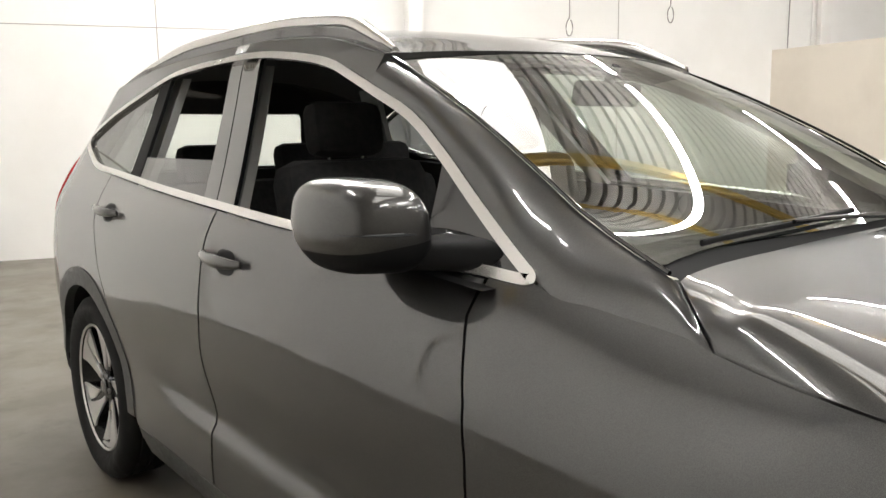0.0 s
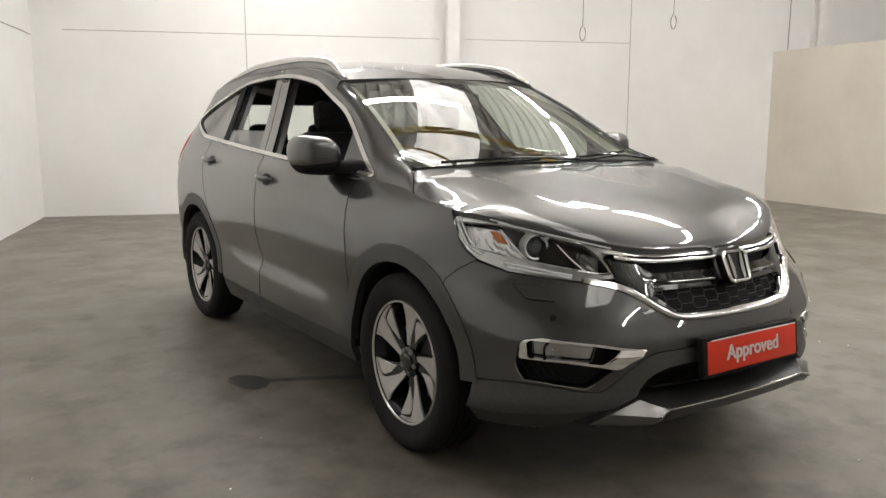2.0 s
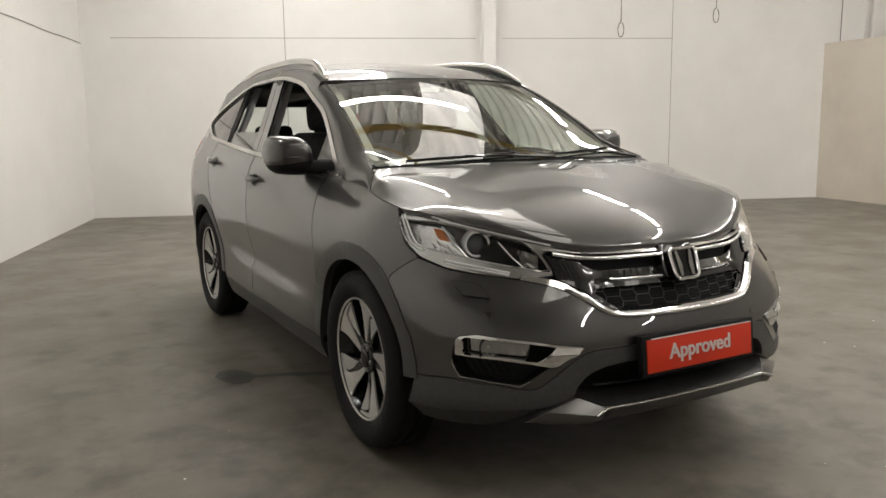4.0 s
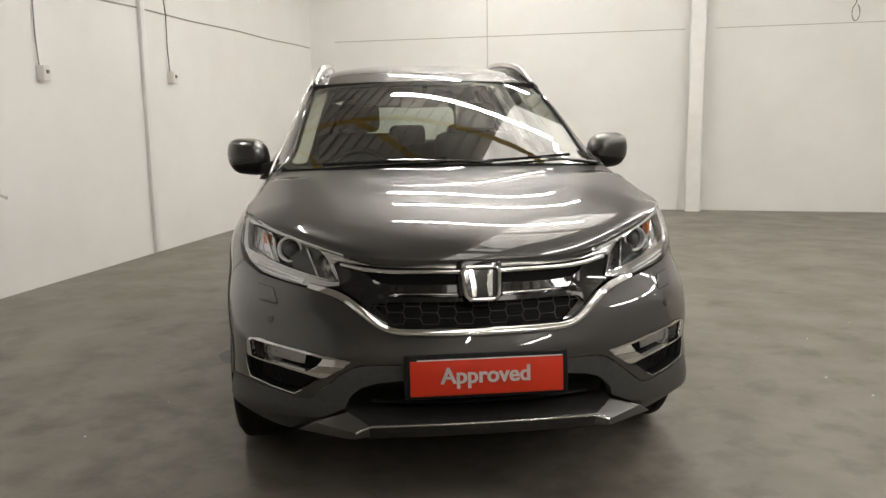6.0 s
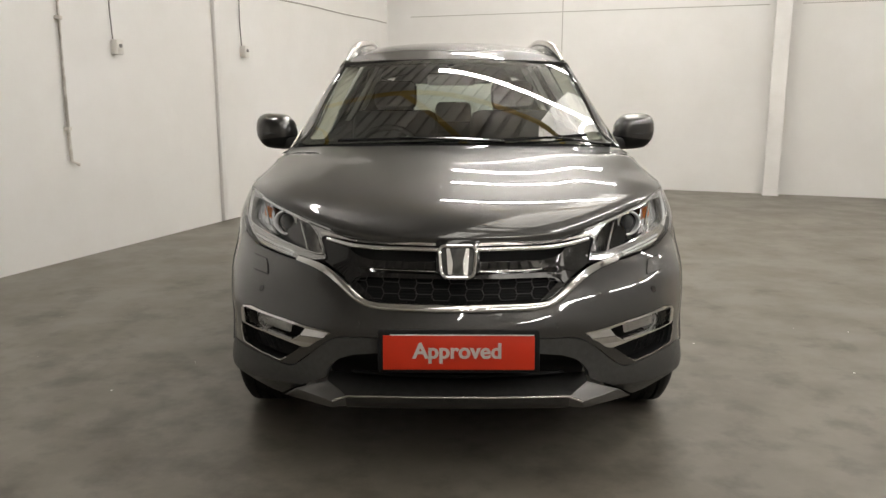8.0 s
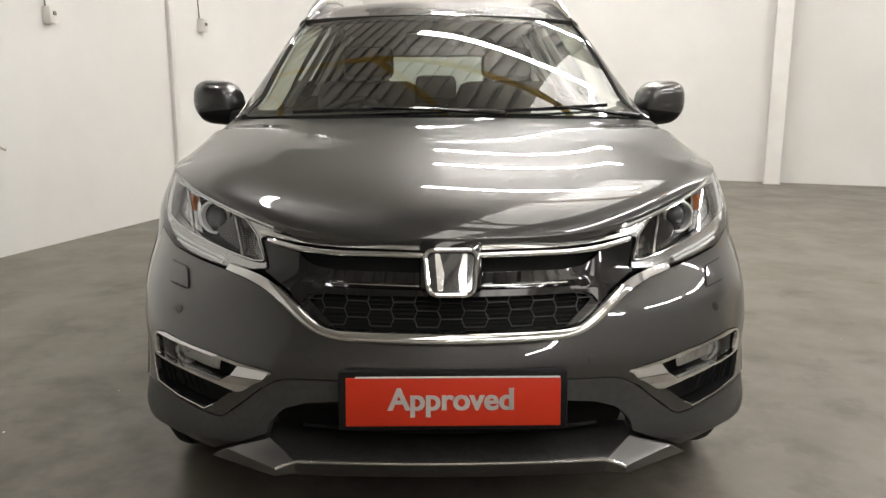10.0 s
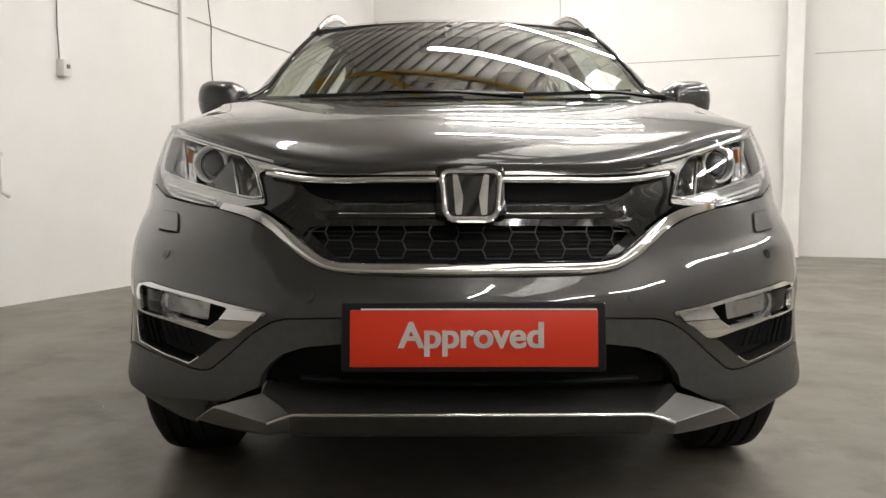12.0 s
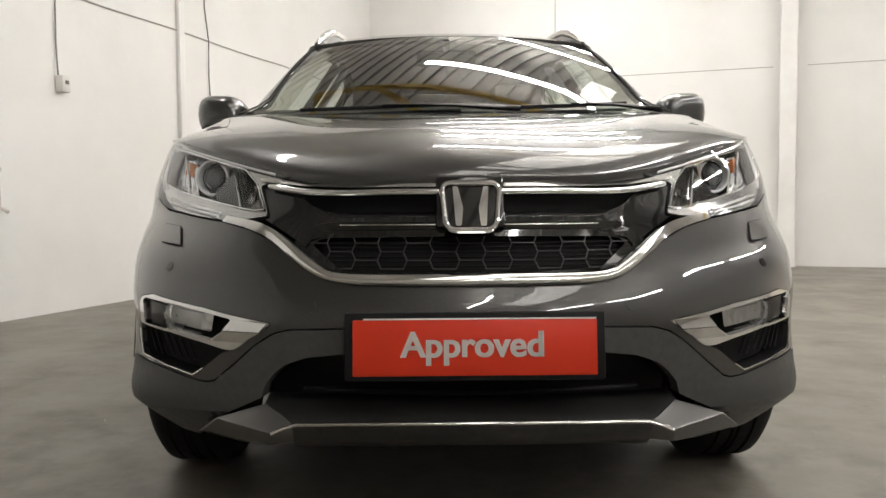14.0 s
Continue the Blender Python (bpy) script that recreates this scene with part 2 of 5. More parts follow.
def rounded(pts, r=0.01, n=3):
    """A loop with its corners rounded off."""
    out, k = [], len(pts)
    for i in range(k):
        a, b, c = (Vector(pts[j % k]) for j in (i - 1, i, i + 1))
        d1, d2 = min(r, 0.45 * (a - b).length), min(r, 0.45 * (c - b).length)
        p, q = b + (a - b).normalized() * d1, b + (c - b).normalized() * d2
        for j in range(n + 1):
            t = j / n
            w = p * (1 - t) ** 2 + b * 2 * t * (1 - t) + q * t * t
            out.append((w.x, w.y))
    return out


def smooth_line(pts, n=6):
    """A flowing line through the points."""
    v = [Vector(p) for p in pts]
    out = []
    for i in range(len(v) - 1):
        a, b, c, d = v[max(0, i - 1)], v[i], v[i + 1], v[min(len(v) - 1, i + 2)]
        for j in range(n):
            t = j / n
            out.append(0.5 * (2 * b + (c - a) * t + (2 * a - 5 * b + 4 * c - d) * t * t + (3 * b - a - 3 * c + d) * t ** 3))
    return [tuple(p) for p in out + [v[-1]]]


def inset(pts, d):
    """A loop moved inwards by d (outwards for a negative d)."""
    if area2(pts) < 0:
        pts = pts[::-1]
    out, k = [], len(pts)
    for i in range(k):
        a, b, c = (Vector(pts[j % k]) for j in (i - 1, i, i + 1))
        e, f = (b - a), (c - b)
        if e.length < 1e-6 or f.length < 1e-6:
            continue
        e, f = e.normalized(), f.normalized()
        n = Vector((-e.y - f.y, e.x + f.x))
        n = n.normalized() / max(0.5, math.sqrt(max(0.05, (1 + e.dot(f)) / 2)))
        out.append((b.x + n.x * d, b.y + n.y * d))
    return out


def inside(px, py, poly):
    """Which of the points lie in the loop (arrays)."""
    hit = np.zeros(len(px), bool)
    for (x1, y1), (x2, y2) in zip(poly, poly[1:] + poly[:1]):
        if y1 == y2:
            continue
        c = ((y1 > py) != (y2 > py)) & (px < (x2 - x1) * (py - y1) / (y2 - y1) + x1)
        hit ^= c
    return hit


def resample(pts, step):
    out = []
    for a, b in zip(pts, pts[1:] + pts[:1]):
        d = math.hypot(b[0] - a[0], b[1] - a[1])
        k = max(1, round(d / step))
        if d > 1e-6:
            out += [(a[0] + (b[0] - a[0]) * i / k, a[1] + (b[1] - a[1]) * i / k) for i in range(k)]
    return out


def normal_of(f, u, v, e=0.002):
    du = Vector(f(u + e, v)) - Vector(f(u - e, v))
    dv = Vector(f(u, v + e)) - Vector(f(u, v - e))
    n = du.cross(dv)
    return n.normalized() if n.length > 1e-12 else Vector((0, 0, 1))


def patch(outline, f, step=0.02, holes=(), flange=0.012, off=0.0):
    """A panel: the part of the surface f(u, v) within the outline, without the holes, its edges turned in by the flange."""
    loops = []
    for k, loop in enumerate((outline, *holes)):
        loop = resample(list(loop), step)
        if (area2(loop) > 0) != (k == 0):
            loop = loop[::-1]
        loops.append(loop)
    us, vs = [p[0] for p in loops[0]], [p[1] for p in loops[0]]
    gu, gv = np.meshgrid(np.arange(min(us), max(us), step), np.arange(min(vs), max(vs), step))
    gu, gv = gu.ravel() + step * 0.37, gv.ravel() + step * 0.29
    keep = inside(gu, gv, loops[0])
    for h in loops[1:]:
        keep &= ~inside(gu, gv, h)
    gu, gv = gu[keep], gv[keep]
    edge = np.array([p for l in loops for p in l])
    if len(gu):
        near = np.array([np.min((edge[:, 0] - a) ** 2 + (edge[:, 1] - b) ** 2) for a, b in zip(gu, gv)])
        gu, gv = gu[near > (0.45 * step) ** 2], gv[near > (0.45 * step) ** 2]
    coords = [Vector(p) for l in loops for p in l] + [Vector(p) for p in zip(gu, gv)]
    edges, n0 = [], 0
    for l in loops:
        edges += [(n0 + i, n0 + (i + 1) % len(l)) for i in range(len(l))]
        n0 += len(l)
    cv, _, cf, ov, _, _ = geometry.delaunay_2d_cdt(coords, edges, [], 0, 1e-6)
    cen = np.array([[sum(cv[i].x for i in t) / 3, sum(cv[i].y for i in t) / 3] for t in cf])
    keep = inside(cen[:, 0], cen[:, 1], loops[0])
    for h in loops[1:]:
        keep &= ~inside(cen[:, 0], cen[:, 1], h)
    bm = bmesh.new()
    made, norm, first = {}, {}, {}
    for i, src in enumerate(ov):
        for q in src:
            first.setdefault(q, i)

    def vert(i):
        if i not in made:
            p = Vector(f(cv[i].x, cv[i].y))
            norm[i] = normal_of(f, cv[i].x, cv[i].y)
            made[i] = bm.verts.new(p + norm[i] * off)
        return made[i]
    for t, k in zip(cf, keep):
        if k:
            a = [cv[i] for i in t]
            if (a[1] - a[0]).cross(a[2] - a[0]) < 0:
                t = t[::-1]
            bm.faces.new([vert(i) for i in t])
    if flange:
        n0 = 0
        for l in loops:
            ids = [first[n0 + i] for i in range(len(l))]
            n0 += len(l)
            ids = [i for i in ids if i in made]
            low = {i: bm.verts.new(made[i].co - norm[i] * flange) for i in set(ids)}
            for a, b in zip(ids, ids[1:] + ids[:1]):
                if a != b:
                    bm.faces.new((made[b], made[a], low[a], low[b]))
    return bm


# ---- the hall ----
CORNER = Vector((-1.0, 9.5, 0))                        # where the long wall meets the end wall
ALONG = Vector((0.9366, -0.3505, 0))                   # along the end wall
INTO = Vector((-0.3505, -0.9366, 0))                   # from the end wall into the hall
SIDE = Vector((-0.309, -0.951, 0))                     # along the long wall, towards the camera
EAVES = 4.9


def hall(u, v, z=0.0):
    return CORNER + u * ALONG + v * INTO + Vector((0, 0, z))


def long_wall(u, z=0.0, out=0.0):
    """A point of the long wall: u from the corner, out into the hall."""
    return CORNER + u * SIDE + out * Vector((0.951, -0.309, 0)) + Vector((0, 0, z))


def slab(name, a, b, low, high, thick, mat, inward, label, category="wall"):
    """A wall from a to b, its face on that line and its thickness behind it."""
    bm = bmesh.new()
    back = -inward.normalized() * thick
    q = [Vector((p.x, p.y, z)) for p in (a, b) for z in (low, high)]
    q = [q[0], q[2], q[3], q[1]]
    loft(bm, [[p for p in q], [p + back for p in q]], closed=True)
    bm.verts.ensure_lookup_table()
    bm.faces.new([bm.verts[i] for i in (3, 2, 1, 0)])
    bm.faces.new([bm.verts[i] for i in (4, 5, 6, 7)])
    bmesh.ops.recalc_face_normals(bm, faces=bm.faces[:])
    return tagged(part(name, bm, mat, smooth=0), label, category, kind="structure")


bm = bmesh.new()
for p in (hall(-3, -3), hall(19, -3), hall(19, 20), hall(-3, 20)):
    bm.verts.new(p)
bm.faces.new(bm.verts[:])
bmesh.ops.recalc_face_normals(bm, faces=bm.faces[:])
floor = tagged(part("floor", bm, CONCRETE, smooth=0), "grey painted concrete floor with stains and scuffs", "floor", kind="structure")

wall_long = slab("wall_long", long_wall(0), long_wall(9.2), 0, EAVES, 0.25, WALL, Vector((0.951, -0.309, 0)), "white painted masonry wall with conduits and switches")
slab("wall_long_2", long_wall(9.2), long_wall(18), 0, EAVES, 0.25, WALL, Vector((0.951, -0.309, 0)), "plain white painted stretch of the long wall")
wall_end = slab("wall_end", hall(0, 0), hall(15.2, 0), 0, EAVES, 0.25, WALL, INTO, "white panelled end wall with thin joints")
wall_right = slab("wall_right", hall(15.0, 0), hall(15.0, 18), 0, EAVES, 0.25, UNSEEN_WALL, -ALONG, "unseen side wall of the hall, toned grey to darken the car's reflections")
wall_behind = slab("wall_behind", hall(-0.5, 17), hall(15.2, 17), 0, EAVES, 0.25, UNSEEN_WALL, -INTO, "unseen plain wall closing the hall, grey to darken the car's reflections")

# beige partition, lower than the hall
pa, pb = Vector((9.42, 5.6, 0)), Vector((8.55, 0.9, 0))
slab("wall_partition", pa, pb, 0, 2.42, 0.14, BEIGE, Vector((-0.98, 0.18, 0)), "low beige painted partition wall beside the end wall")

# end wall: joints between the panels, a base course and the steel column
for u, z0, z1 in ((2.78, 0.0, EAVES), (8.6, 0.0, EAVES)):
    bm = bmesh.new()
    tube(bm, [hall(u, 0.001, z0 + 0.02), hall(u, 0.001, z1)], 0.006, 6)
    part("panel_joint", bm, JOINT, wall_end)
bm = bmesh.new()
tube(bm, [hall(0.4, 0.001, 2.51), hall(5.55, 0.001, 2.50)], 0.006, 6)
part("panel_joint", bm, JOINT, wall_end)
bm = bmesh.new()
tube(bm, [hall(5.95, 0.001, 2.50), hall(8.6, 0.001, 2.50)], 0.005, 6)
part("panel_joint", bm, JOINT, wall_end)


def steel_column(u, name="steel_column"):
    root = tagged(new(name), "white painted steel column standing against the end wall", "column", kind="structure")
    root.location = hall(u, 0.11)
    turn = Matrix.Rotation(math.atan2(ALONG.y, ALONG.x), 4, "Z")
    for n, at, size in (("flange", (0, -0.095, EAVES / 2), (0.19, 0.014, EAVES)), ("flange", (0, 0.085, EAVES / 2), (0.19, 0.014, EAVES)), ("web", (0, -0.005, EAVES / 2), (0.012, 0.165, EAVES)), ("base_plate", (0, -0.005, 0.008), (0.21, 0.205, 0.016))):
        bm = bmesh.new()
        block(bm, turn @ Vector(at), size, turn, 0.003)
        part(n, bm, COLUMN_WHITE, root, smooth=0)
    return root


steel_column(5.72)
steel_column(11.88)


# ---- roof of the hall, seen in the paint and glass ----
def roof_sheets():
    """Ribbed sheets that run from the end wall into the hall."""
    bm = bmesh.new()
    prof, u = [], -3.0
    while u < 19.0:
        for du, dz in ((0.0, 0.0), (0.13, 0.0), (0.14, 0.11), (0.185, 0.11), (0.195, 0.0)):
            prof.append((u + du, EAVES + 0.02 + dz))
        u += 0.21
    a = [bm.verts.new(hall(u, -2.5, z)) for u, z in prof]
    b = [bm.verts.new(hall(u, 20, z)) for u, z in prof]
    for i in range(len(a) - 1):
        bm.faces.new((a[i], a[i + 1], b[i + 1], b[i]))
    top = [bm.verts.new(hall(u, v, EAVES + 0.30)) for u, v in ((-3.2, -2.6), (19.2, -2.6), (19.2, 20.2), (-3.2, 20.2))]
    bm.faces.new(top)
    return bm


tagged(part("ceiling", roof_sheets(), SHEET, smooth=0), "ribbed grey metal roof sheets over the hall", "ceiling", kind="structure")
# first sheet shows in the glass; the others are added to light the front
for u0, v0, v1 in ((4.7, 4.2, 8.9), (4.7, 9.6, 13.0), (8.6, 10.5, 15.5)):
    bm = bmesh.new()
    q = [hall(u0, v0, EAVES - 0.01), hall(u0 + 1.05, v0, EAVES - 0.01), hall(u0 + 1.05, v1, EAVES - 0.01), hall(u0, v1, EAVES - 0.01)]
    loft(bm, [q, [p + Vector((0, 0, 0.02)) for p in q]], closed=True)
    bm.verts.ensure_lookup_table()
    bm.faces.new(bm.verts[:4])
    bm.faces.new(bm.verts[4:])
    tagged(part("rooflight", bm, ROOFLIGHT, smooth=0), "translucent white roof sheet, one of three, two of them added as fill", "rooflight", kind="structure")
for name, mat, a, b, w, h, label in (("roof_beam", YELLOW, hall(-0.2, 6.3, EAVES - 0.35), hall(15, 6.3, EAVES - 0.35), 0.08, 0.12, "yellow painted steel roof beam"), ("roof_beam", YELLOW, hall(2.6, 6.3, EAVES - 0.30), hall(5.2, 8.4, EAVES - 0.30), 0.08, 0.10, "yellow painted steel roof beam"), ("roof_beam", DARK_STEEL, hall(-0.2, 8.4, EAVES - 0.30), hall(15, 8.4, EAVES - 0.30), 0.14, 0.26, "dark painted steel rafter under the roof")):
    bm = bmesh.new()
    d = (b - a).normalized()
    turn = d.to_track_quat("X", "Z").to_matrix().to_4x4()
    for dz, sz in ((h / 2, (1, w, 0.014)), (-h / 2, (1, w, 0.014)), (0, (1, 0.010, h))):
        block(bm, (a + b) / 2 + Vector((0, 0, dz)), ((b - a).length, sz[1], sz[2]), turn)
    tagged(part(name, bm, mat, smooth=0), label, "beam", group="roof beams", kind="structure")


def strip_light(u, v, turn=0.0, length=2.4):
    root = tagged(new("strip_light"), "white fluorescent batten light hung under the roof", "ceiling light", group="strip lights")
    root.matrix_world = Matrix.Translation(hall(u, v, EAVES - 0.55)) @ Matrix.Rotation(math.atan2(ALONG.y, ALONG.x) + turn, 4, "Z")
    bm = bmesh.new()
    block(bm, (0, 0, 0.035), (length, 0.030, 0.05), None, 0.006)
    part("housing", bm, COLUMN_WHITE, root, smooth=30)
    bm = bmesh.new()
    block(bm, (0, 0, -0.012), (length - 0.06, 0.115, 0.050), None, 0.018)
    part("tube", bm, TUBE, root, "glowing white tube")
    for k in (-1, 1):
        bm = bmesh.new()
        tube(bm, [(k * length * 0.38, 0, 0.05), (k * length * 0.38, 0, 0.56)], 0.004, 6)
        part("hanger", bm, CABLE, root)
    return root


for u, v in ((3.0, 2.0), (3.5, 3.45), (4.1, 5.6)):
    strip_light(u, v)
# unseen tube beside the car, placed and shortened to light its left flank
strip_light(2.2, 8.3, math.pi / 2, 1.5)
# column 11.2 and the rows from 11.8 on are unseen, added as fill
for v in (2.8, 5.6, 8.4, 11.8, 14.8):
    for u in (7.2, 11.2):
        strip_light(u, v, math.pi / 2)


def curve(*keys, soft=0.0):
    """A smooth monotone curve through (input, output) keys, evened out over the width soft."""
    xs, ys = [k[0] for k in keys], [k[1] for k in keys]
    d = [(ys[i + 1] - ys[i]) / (xs[i + 1] - xs[i]) for i in range(len(xs) - 1)]
    m = [d[0]] + [0.0 if d[i - 1] * d[i] <= 0 else 2 * d[i - 1] * d[i] / (d[i - 1] + d[i]) for i in range(1, len(d))] + [d[-1]]

    def at(x):
        if x <= xs[0]:
            return ys[0] + m[0] * (x - xs[0])
        if x >= xs[-1]:
            return ys[-1] + m[-1] * (x - xs[-1])
        i = 0
        while x > xs[i + 1]:
            i += 1
        h = xs[i + 1] - xs[i]
        u = (x - xs[i]) / h
        return (ys[i] * (1 + 2 * u) * (1 - u) ** 2 + m[i] * h * u * (1 - u) ** 2
                + ys[i + 1] * u * u * (3 - 2 * u) + m[i + 1] * h * u * u * (u - 1))
    if not soft:
        return at
    step = soft / 6
    k = [math.exp(-0.5 * (j / 6) ** 2) for j in range(-15, 16)]
    x0, count = xs[0] - 4 * soft, int((xs[-1] - xs[0] + 8 * soft) / step) + 2
    raw = np.array([at(x0 + (i - 15) * step) for i in range(count + 31)])
    table = np.convolve(raw, np.array(k) / sum(k), "valid").tolist()

    def even(x):
        f = min(max((x - x0) / step, 0.0), count - 2.001)
        i = int(f)
        return table[i] + (table[i + 1] - table[i]) * (f - i)
    return even


def ease(t):
    t = min(1.0, max(0.0, t))
    return t * t * t * (t * (6 * t - 15) + 10)


# the shell of the car: front at -y, front axle at y = 0, half of it given for x > 0
YS, YE, LF, LR = 0.10, 2.90, 1.35, 1.25      # where the straight flank begins and ends; lengths given to the rounded ends
FRONT = curve((0.20, -0.82), (0.30, -0.86), (0.40, -0.915), (0.55, -0.925), (0.62, -0.90), (0.72, -0.86), (0.80, -0.825), (0.88, -0.785), (1.0, -0.72), (1.15, -0.60), soft=0.022)
REAR = curve((0.20, 3.54), (0.35, 3.64), (0.60, 3.67), (0.75, 3.65), (0.95, 3.61), (1.15, 3.58), (1.35, 3.42), (1.5, 3.24), (1.65, 3.05), soft=0.03)
WIDE = curve((0.20, 0.830), (0.27, 0.862), (0.34, 0.885), (0.40, 0.887), (0.52, 0.884), (0.62, 0.893), (0.74, 0.903), (0.84, 0.903), (0.94, 0.895), (1.02, 0.882), (1.06, 0.868), (1.10, 0.847), (1.2, 0.788), (1.4, 0.677), (1.5, 0.624), (1.56, 0.588), (1.62, 0.545), soft=0.012)
SQUARE = curve((0.2, 3.6), (0.29, 5.0), (0.34, 5.2), (0.41, 4.75), (0.50, 4.55), (0.57, 4.65), (0.62, 4.45), (0.66, 4.25), (0.71, 3.6), (0.78, 2.9), (0.9, 2.85), (1.0, 3.2), (1.2, 3.2), soft=0.02)


NARROW = curve((-0.6, 0.10), (-0.27, 0.108), (-0.02, 0.135), (0.10, 0.132), (0.40, 0.082), (0.63, 0.060), (0.83, 0.037), (1.035, 0.013), (1.2, 0.003), (1.4, 0.0), (4.0, 0.0), soft=0.05)


def half_width(y, z):
    w = WIDE(z)
    if z > 0.80 and y < 1.4:                  # the wing and the windscreen pillar lean in towards the bonnet
        t = min(1.0, (z - 0.80) / 0.26)
        w -= NARROW(y) * t * t
    if z < 0.9 and 0.46 < y < 2.12:           # hollow of the lower doors
        e = min(1.0, (y - 0.46) / 0.5, (2.12 - y) / 0.45)
        crease = 0.52 + 0.04 * (y - 0.6) / 1.48
        g = ease((z - crease + 0.05 * e + 0.01) / (0.05 * e + 0.01)) if z < crease else math.exp(-((z - crease) / 0.12) ** 2)
        w -= 0.021 * g * e * e * (3 - 2 * e)
    return w


def shell(s, z):
    """A point of the flank, nose or tail: s runs from the nose's middle (0) along the flank to the tail's middle."""
    if s < LF:
        a = max(0.0, s / LF) * math.pi / 2
        f, n = FRONT(z), SQUARE(z)
        y = YS + (f - YS) * max(0.0, math.cos(a)) ** (2 / n)
        x = half_width(y, z) * math.sin(a) ** (2 / 1.7)
        if x > 1e-4:                          # no crease down the middle of the nose
            y = f + (y - f) * ((x * x + 0.0025) ** 0.85 - 0.0025 ** 0.85) / x ** 1.7
        return x, y, z
    y = YS + s - LF
    if y <= YE:
        return half_width(y, z), y, z
    a = min(1.0, (y - YE) / LR) * math.pi / 2
    return half_width(YE, z) * max(0.0, math.cos(a)) ** (2 / 2.6), YE + (REAR(z) - YE) * math.sin(a) ** (2 / 2.2), z


def s_of_x(x, z):
    """The s of the nose at half width x."""
    y, w = -0.5, WIDE(z)
    for _ in range(8):
        a = math.asin(min(1.0, (x / w) ** 0.85))
        y = YS + (FRONT(z) - YS) * max(0.0, math.cos(a)) ** (2 / SQUARE(z))
        w = half_width(y, z)
    return a / (math.pi / 2) * LF


def s_of_y(y, z):
    """The s of the flank at length y."""
    if y >= YE:
        return LF + (YE - YS) + LR * math.asin(min(1.0, ((y - YE) / (REAR(z) - YE)) ** 1.1)) / (math.pi / 2)
    if y >= YS:
        return LF + y - YS
    return LF * math.acos(min(1.0, ((y - YS) / (FRONT(z) - YS)) ** (SQUARE(z) / 2))) / (math.pi / 2)


def RISE(d):
    return 0.2895 * ((max(d, -0.002) + 0.0156) ** 0.420 - 0.0156 ** 0.420) + 0.9 * min(0.0, d + 0.002)


def lip_height(x):
    """Height of the bonnet's front edge: level over the grille, rising over the lamps."""
    x = abs(x)
    return 0.858 + 0.05 * x * x + 0.0044 * math.log(1 + math.exp((x - 0.385) / 0.02))


LIP_AT = [0.77 * i / 60 for i in range(61)]
LIP_FIT = np.polyfit([x * x for x in LIP_AT], [shell(s_of_x(x, lip_height(x)), lip_height(x))[1] for x in LIP_AT], 7).tolist()


def lip(x):
    x = abs(x)
    if x > 0.764:
        return lip(0.764) + (x - 0.764) * (lip(0.764) - lip(0.762)) / 0.002
    q, y = x * x, 0.0
    for c in LIP_FIT:
        y = y * q + c
    return y


def bonnet_top(x, y):
    """Height of the bonnet without the fall towards the wings."""
    x = abs(x)
    d = y - lip(x)
    back = 1.0 * max(0.0, lip_height(x) - 0.858 - 0.108 * (x / 0.79) ** 3.4)
    return lip_height(x) + RISE(d) - back * ease(d / 0.28)


ROOF_MID = curve((0.85, 1.494), (0.90, 1.508), (1.06, 1.551), (1.3, 1.601), (1.8, 1.647), (2.4, 1.639), (3.0, 1.605), (3.4, 1.54), soft=0.08)
ROOF_EDGE = curve((0.95, 1.476), (1.03, 1.491), (1.16, 1.526), (1.3, 1.558), (1.8, 1.592), (2.4, 1.582), (2.9, 1.518), (3.2, 1.44), (3.4, 1.37), soft=0.06)


def roof_half(y):
    z = ROOF_EDGE(y)
    return shell(s_of_y(y, z), z)[0]


def roof_top(x, y):
    u = abs(x) / roof_half(y)
    return ROOF_MID(y) + (ROOF_EDGE(y) - ROOF_MID(y)) * u ** (2.0 + 0.6 * ease((y - 1.0) / 0.3))


def screen(u, v):
    """The windscreen: u from -1 to 1 across, v from 0 (base) to 1 (top)."""
    k = 1 - u * u
    y0, y1 = 0.272 - 0.067 * k, 1.03 - 0.125 * k
    z0, z1 = 1.100 + 0.005 * k, 1.484 + 0.024 * k
    bow = 4 * v * (1 - v) * 0.022
    k = u ** 6 * max(0.0, 1 - v / 0.2) ** 2      # the lower corners wrap forward to the bonnet
    return u * (0.685 - 0.09 * v + 0.038 * k), y0 + (y1 - y0) * v - bow * 0.5 - 0.105 * k, z0 + (z1 - z0) * v + bow * 0.85 - 0.004 * k


# ---- the car ----
car = tagged(new("car"), "dark grey metallic five-door family car parked on the concrete floor", "car")


def shell2(s, z):
    x, y, z = shell(abs(s), z)
    return (x if s >= 0 else -x), y, z


def nose(pts):
    """Loop corners given by half width and height, in the shell's terms."""
    return [(s_of_x(x, z), z) for x, z in pts]


def flank(pts):
    """Loop corners given by length and height, in the shell's terms."""
    return [(s_of_y(y, z), z) for y, z in pts]


def mirrored(pts):
    return [(-s, z) for s, z in pts]


def both(half):
    """A loop over both halves from the half line that runs from the middle round to the middle."""
    return half + [(-s, z) for s, z in half[::-1] if abs(s) > 1e-6]


def arch(cy, r, a0, a1, n=14, cz=0.355):
    """Points of a wheel arch from angle a0 to a1 (degrees, from the front, upwards)."""
    return [(cy - r * math.cos(radians(a0 + (a1 - a0) * i / n)), cz + r * math.sin(radians(a0 + (a1 - a0) * i / n))) for i in range(n + 1)]


